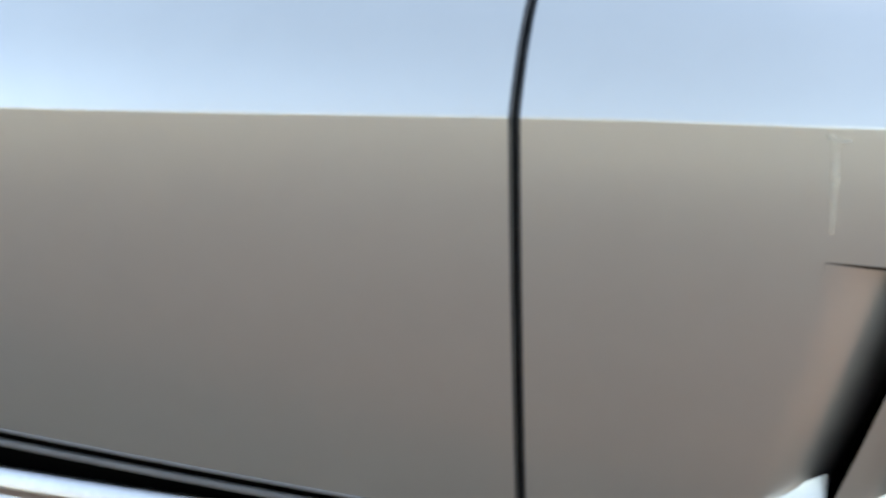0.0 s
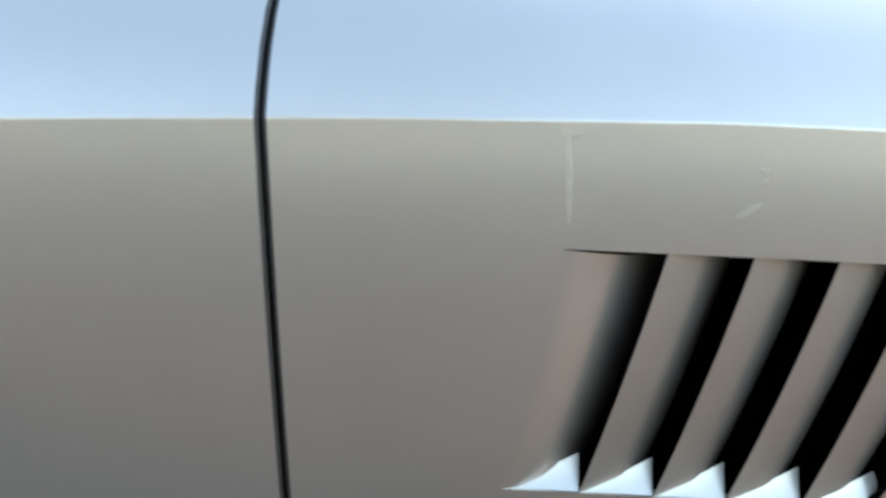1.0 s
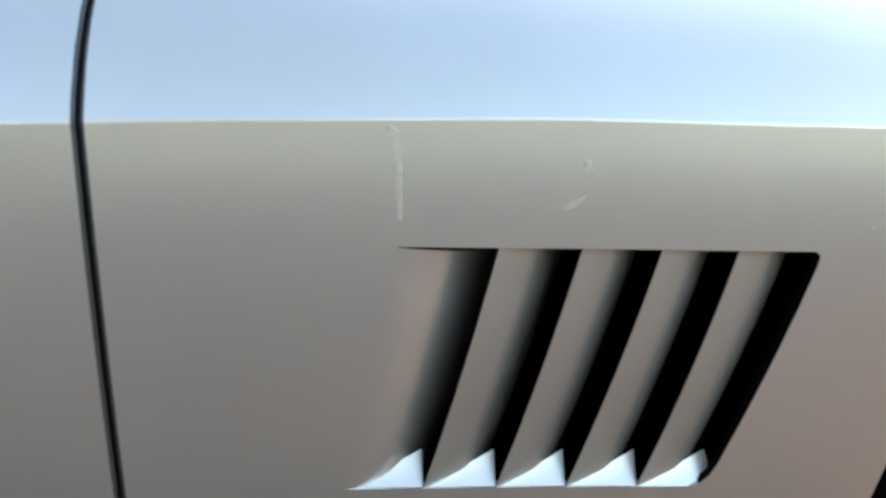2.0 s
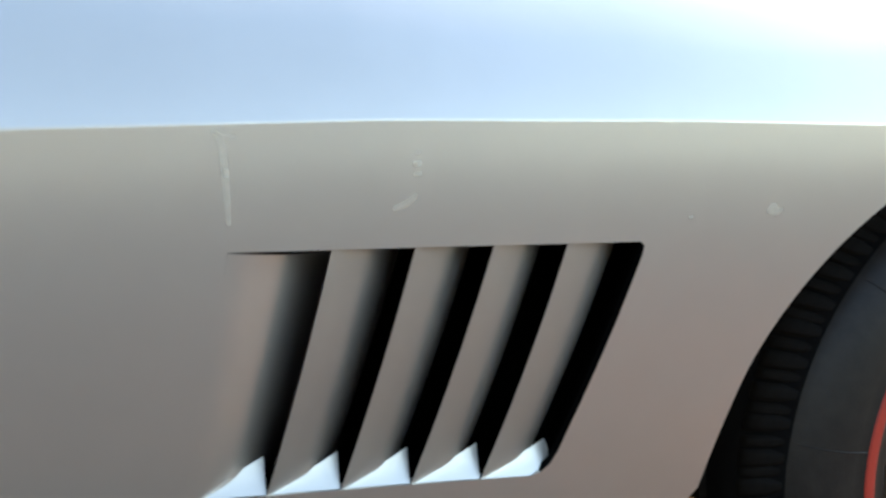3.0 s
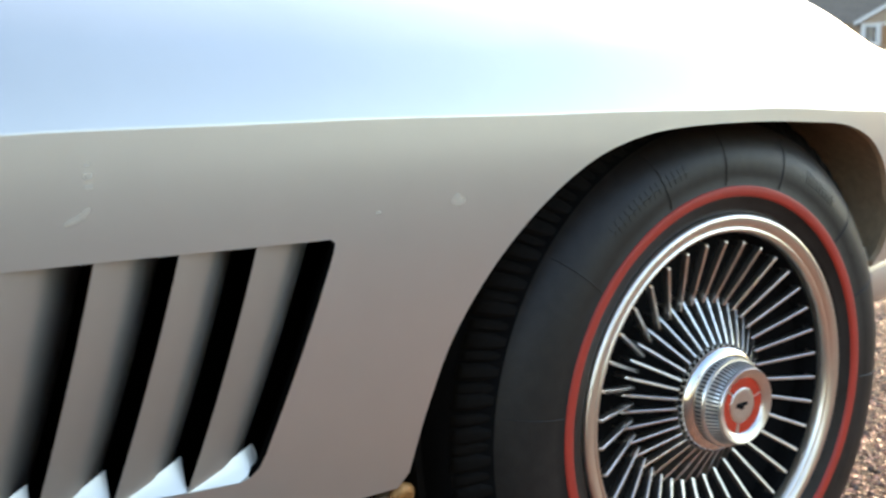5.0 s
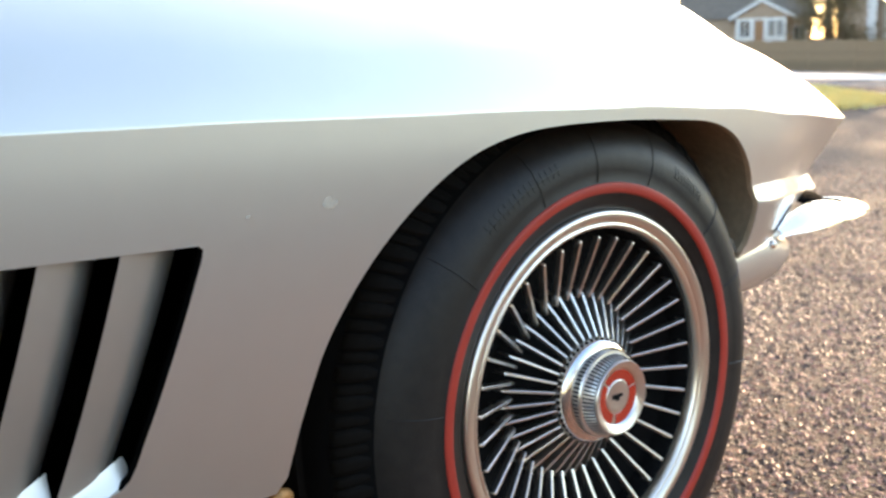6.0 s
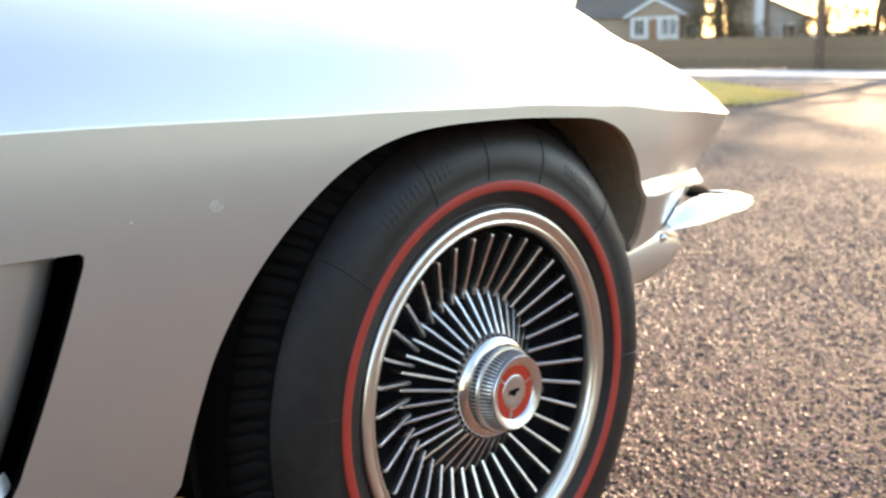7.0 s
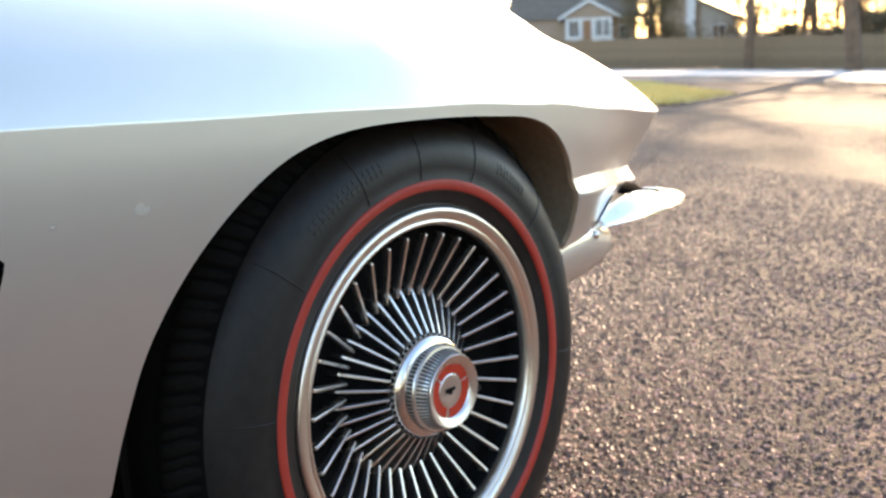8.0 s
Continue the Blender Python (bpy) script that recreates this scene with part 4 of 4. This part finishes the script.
def broad_tree(seed, height, radius, first=0.3, leaves=900, leaf=0.16):
    rng_ = np.random.default_rng(seed)
    vs, fs, lv, lf = [], [], [], []
    trunk = limb(vs, fs, (0, 0, -0.3), (0, 0, 1), height, radius * 1.1, radius * 0.25, 12, rng_, 0.035, 9)
    tips = []
    for k in range(15):
        u = first + (1 - first) * k / 15
        p = trunk[int(u * 9)].lerp(trunk[min(9, int(u * 9) + 1)], u * 9 % 1)
        a = rng_.random() * 6.28
        pts = limb(vs, fs, p, (math.cos(a), math.sin(a), 0.45 + 0.5 * rng_.random()), height * (0.42 - 0.22 * u), radius * 0.35 * (1.1 - u), radius * 0.06, 6, rng_, 0.22, 5)
        for q in pts[2:]:
            for _ in range(2):
                tw = limb(vs, fs, q, Vector(rng_.normal(size=3)) + Vector((0, 0, 0.5)), height * 0.12, radius * 0.07, 0.012, 4, rng_, 0.3, 3)
                tips += tw[1:]
    for q in tips:
        leaf_cloud(lv, lf, q, height * 0.022, max(1, leaves // len(tips) + 1), leaf, rng_)
    return mesh_of("trunk", vs, fs), mesh_of("crown", lv, lf, False)


def conifer(seed, height, radius):
    rng_ = np.random.default_rng(seed)
    vs, fs, lv, lf = [], [], [], []
    limb(vs, fs, (0, 0, -0.3), (0, 0, 1), height, radius * 0.14, 0.02, 10, rng_, 0.02, 8)
    for k in range(90):
        u = (k / 90) ** 0.8
        z, a = height * (0.06 + 0.92 * u), rng_.random() * 6.28
        ll = radius * (1.05 - u) * (0.7 + 0.5 * rng_.random())
        pts = limb(vs, fs, (0, 0, z), (math.cos(a), math.sin(a), -0.12), ll, 0.035, 0.01, 4, rng_, 0.1, 3)
        for q in pts[1:]:
            leaf_cloud(lv, lf, q, ll * 0.15 + 0.06, 110, 0.13, rng_)
    return mesh_of("trunk", vs, fs), mesh_of("crown", lv, lf, False)


def plant(meshes, x, y, turn, label, mat, size=1.0, group=""):
    t = tagged(new("tree"), label, "tree", group)
    t.location, t.rotation_euler, t.scale = (x, y, fall(x, clampy(y))), (0, 0, turn), (size, size, size)
    link("trunk", meshes[0], BARK, t)
    link("crown", meshes[1], mat, t)
    return t


KINDS = [broad_tree(3, 16.5, 0.31, 0.34, 2800, 0.21), broad_tree(5, 16, 0.27, 0.3, 3100, 0.23), broad_tree(7, 13, 0.26, 0.2, 3400, 0.23)]
plant(broad_tree(3, 10.8, 0.36, 0.36, 1500, 0.2), 44.0, 12.6, 3.6, "broad tree with dark brown trunk beside the street", LEAF)
plant(KINDS[1], 48.6, 19.0, 1.9, "slender tree with pale trunk in front of the fence", LEAF, 0.8)
EVERGREEN = conifer(11, 9.5, 2.5)
plant(EVERGREEN, 56.2, 27.9, 0.3, "dark bushy evergreen between the two houses", CONIFER)
rng = np.random.default_rng(21)
for k in range(26):
    x, y, size_ = 57 + 22 * rng.random(), 24 - 1.2 * k + rng.normal(), 0.6 + 0.45 * rng.random()
    if 5 < y - 0.26 * (x - 44) < 16:  # a clearing lets the low sun on to the drive
        size_ *= 0.68
    plant(KINDS[k % 3], x, y, rng.random() * 6.28, "thin bare tree in the wood behind the fence", LEAF, size_, "wood behind the fence")
# trees out of view, added to block low sky from the car's side
for k in range(13):
    plant(KINDS[k % 3], -46 + 4.2 * k + rng.normal(), -24 - 10 * rng.random(), rng.random() * 6.28, "unseen leafless tree added across the drive", LEAF, 0.78 + 0.45 * rng.random(), "trees across the drive")

# ---- fence and houses across the street ----
fence = tagged(new("fence"), "weathered grey-brown board fence behind the pavement", "fence")
fence.location = (50.2, 4.0, 0)
FENCE_H = 1.62
board_v = [(x, y, z) for x in (0.0, 0.022) for y, z in ((0.004, 0.05), (0.148, 0.05), (0.148, FENCE_H - 0.05), (0.076, FENCE_H), (0.004, FENCE_H - 0.05))]
board_me = mesh_of("fence_board", board_v, [(0, 1, 2, 3, 4), (9, 8, 7, 6, 5), (0, 5, 6, 1), (1, 6, 7, 2), (2, 7, 8, 3), (3, 8, 9, 4), (4, 9, 5, 0)], False)
rail_me = box((0.024, 0.0, -0.04), (0.062, 2.44, 0.04))
post_me = box((-0.06, -0.06, 0), (0.06, 0.06, FENCE_H + 0.08), 0.01)
for k in range(12):
    y = 2.44 * k
    z = fall(50.2, 4 + y) + 0.06
    for q in range(16):
        link("fence_board", board_me, BOARDS, fence, "", (0.003 * math.sin(q * 5.1 + k), y + 0.1525 * q, z + 0.02 * math.sin(q * 7.3 + k)))
    for h in (0.35, 1.25):
        link("fence_rail", rail_me, BOARDS, fence, "", (0, y, z + h))
    link("fence_post", post_me, BOARDS, fence, "", (0.03, y, z - 0.3))


def facade(name, x, y, label):
    h = tagged(new(name), label, "house")
    h.location = (x, y, fall(x, y) + 0.05)
    h.rotation_euler = (0, 0, math.atan2(y + 0.64, x) - math.pi / 2)
    return h


def prism(profile, y0, y1):
    n = len(profile)
    vs = [(px_, y0, pz_) for px_, pz_ in profile] + [(px_, y1, pz_) for px_, pz_ in profile]
    return mesh_of("prism", vs, [tuple(range(n)), tuple(range(2 * n - 1, n - 1, -1))] + [(i, i + n, (i + 1) % n + n, (i + 1) % n) for i in range(n)], False)


def window(parent, x0, x1, z0, z1, y, frame_mat=None):
    w = link("window", box((x0, y - 0.05, z0), (x1, y, z1)), PANE, parent)
    t = 0.07
    for lo, hi in (((x0 - t, y - 0.08, z0 - t), (x0, y, z1 + t)), ((x1, y - 0.08, z0 - t), (x1 + t, y, z1 + t)), ((x0, y - 0.08, z1), (x1, y, z1 + t)), ((x0, y - 0.10, z0 - t), (x1, y, z0)), (((x0 + x1) / 2 - 0.03, y - 0.075, z0), ((x0 + x1) / 2 + 0.03, y, z1))):
        link("window_frame", box(lo, hi), frame_mat or WHITE, w)
    return w


one = facade("porch_house", 69.0, 39.7, "house with white gabled porch on a brick base")
link("brick_base", box((-1.95, 0, -0.3), (2.05, 3, 1.80), 0.02), BRICK, one, "brown brick base")
link("porch_wall", box((-1.72, 0.15, 1.80), (1.80, 3, 3.60), 0.02), WHITE, one, "white porch wall")
for x in (-1.70, -0.62, 0.30, 1.62):
    link("porch_post", box((x, 0.02, 1.80), (x + 0.17, 0.14, 3.60), 0.01), WHITE, one)
link("door", box((-0.40, 0.08, 1.85), (0.22, 0.15, 3.4), 0.02), DOORWOOD, one, "orange-brown front door")
window(one, -1.40, -0.75, 2.25, 3.35, 0.15)
window(one, 0.60, 1.00, 2.25, 3.35, 0.15)
window(one, 1.18, 1.52, 2.25, 3.35, 0.15)
link("gable", prism([(-1.95, 3.55), (2.2, 3.60), (0.05, 4.70)], 0.1, 3.0), SIDING, one, "brown gable end")
for a, b in (((-2.2, 3.42), (0.05, 4.72)), ((2.45, 3.46), (0.05, 4.72))):
    link("rake_board", prism([a, b, (b[0], b[1] + 0.24), (a[0], a[1] + 0.24)], -0.15, 0.05), WHITE, one)
    link("porch_roof", prism([a, b, (b[0], b[1] + 0.15), (a[0], a[1] + 0.15)], 0.052, 3.2), SHINGLE, one)
link("main_wall", box((-6.0, 3.0, -0.3), (3.7, 10, 3.8), 0.02), SIDING, one, "brown siding wall")
window(one, 2.4, 3.2, 1.8, 2.9, 3.0)
link("main_roof", prism([(-6.5, 3.6), (4.2, 3.6), (2.6, 6.8), (-5.5, 6.8)], 2.7, 10.4), SHINGLE, one, "dark grey shingle roof")

two = facade("side_house", 68.0, 31.0, "brown house with white corner and low tan wing")
link("brown_wall", box((-2.1, 0, -0.3), (-0.30, 7, 6.0), 0.02), SIDING, two)
link("corner_column", box((-0.30, -0.1, 1.75), (0.32, 0.5, 6.0), 0.02), WHITE, two, "white corner column")
link("brown_wall", box((-0.30, 0.5, -0.3), (0.7, 7, 6.0), 0.02), SIDING, two)
link("wing_wall", prism([(0.7, -0.3), (3.15, -0.3), (3.15, 3.15), (0.7, 4.3)], 0.3, 6), TAN, two, "tan wing wall")
link("wing_roof", prism([(0.55, 4.35), (3.7, 2.86), (3.7, 3.06), (0.55, 4.58)], 0.0, 6.3), SHINGLE, two)
window(two, 1.5, 2.3, 1.6, 2.7, 0.3)
link("main_roof", prism([(-2.6, 5.9), (1.0, 5.9), (-0.8, 7.8)], -0.4, 7.4), SHINGLE, two)

# ---- woods all round ----
for k in range(34):
    plant(KINDS[2], 53.5 + 12 * rng.random(), 23.5 - 0.95 * k + 0.6 * rng.normal(), rng.random() * 6.28, "low brown-leaved sapling behind the fence", LEAF, 0.34 + 0.22 * rng.random(), "saplings behind the fence")
SHRUB = broad_tree(9, 3.1, 0.06, 0.12, 3600, 0.15)
rng = np.random.default_rng(52)
for k in range(16):
    plant(SHRUB, 51.6 + 1.4 * rng.random(), 20.0 - 1.05 * k + 0.4 * rng.normal(), rng.random() * 6.28, "dense brown shrub behind the fence", LEAF, 0.62 + 0.3 * rng.random() + 0.12 * ease(2, 8, k), "shrubs behind the fence")
# ring of woods out of view, added to darken and warm the body's reflections
rng = np.random.default_rng(33)
vs, fs = [], []
for k in range(620):
    az = radians(52 + 300 * rng.random())
    d = 48 + 34 * rng.random()
    x, y = d * math.cos(az), d * math.sin(az)
    z, h, w = fall(min(x, 92), clampy(y)) - 0.2, (8 + 7 * rng.random()) * (1.0 if math.degrees(az) < 300 else 0.45 if math.degrees(az) < 325 else 0.52), 0.14 + 0.16 * rng.random()
    lx, ly = rng.normal() * 0.6, rng.normal() * 0.6
    n = len(vs)
    for zz, ww, o in ((z, w, 0), (z + h * 0.5, w * 0.7, 0.4), (z + h, 0.03, 1)):
        for q in range(4):
            t = q * math.pi / 2
            vs.append((x + lx * o + ww * math.cos(t), y + ly * o + ww * math.sin(t), zz))
    for r_ in range(2):
        for q in range(4):
            fs.append((n + r_ * 4 + q, n + r_ * 4 + (q + 1) % 4, n + r_ * 4 + 4 + (q + 1) % 4, n + r_ * 4 + 4 + q))
    leaf_cloud(vs, fs, (x + lx * 0.5, y + ly * 0.5, z + h * 0.55), 1.0, 4, 0.9, rng)
    for q in range(34):
        p = Vector((x, y, z + h * (0.05 + 0.9 * rng.random()))) + Vector((rng.normal(), rng.normal(), 0)) * 1.7
        leaf_cloud(vs, fs, p, 0.3, 1, 0.9, rng)
tagged(link("added_woods", mesh_of("added_woods", vs, fs, False), LEAF), "unseen brown leafless woods added in the distance", "woods", kind="stuff")
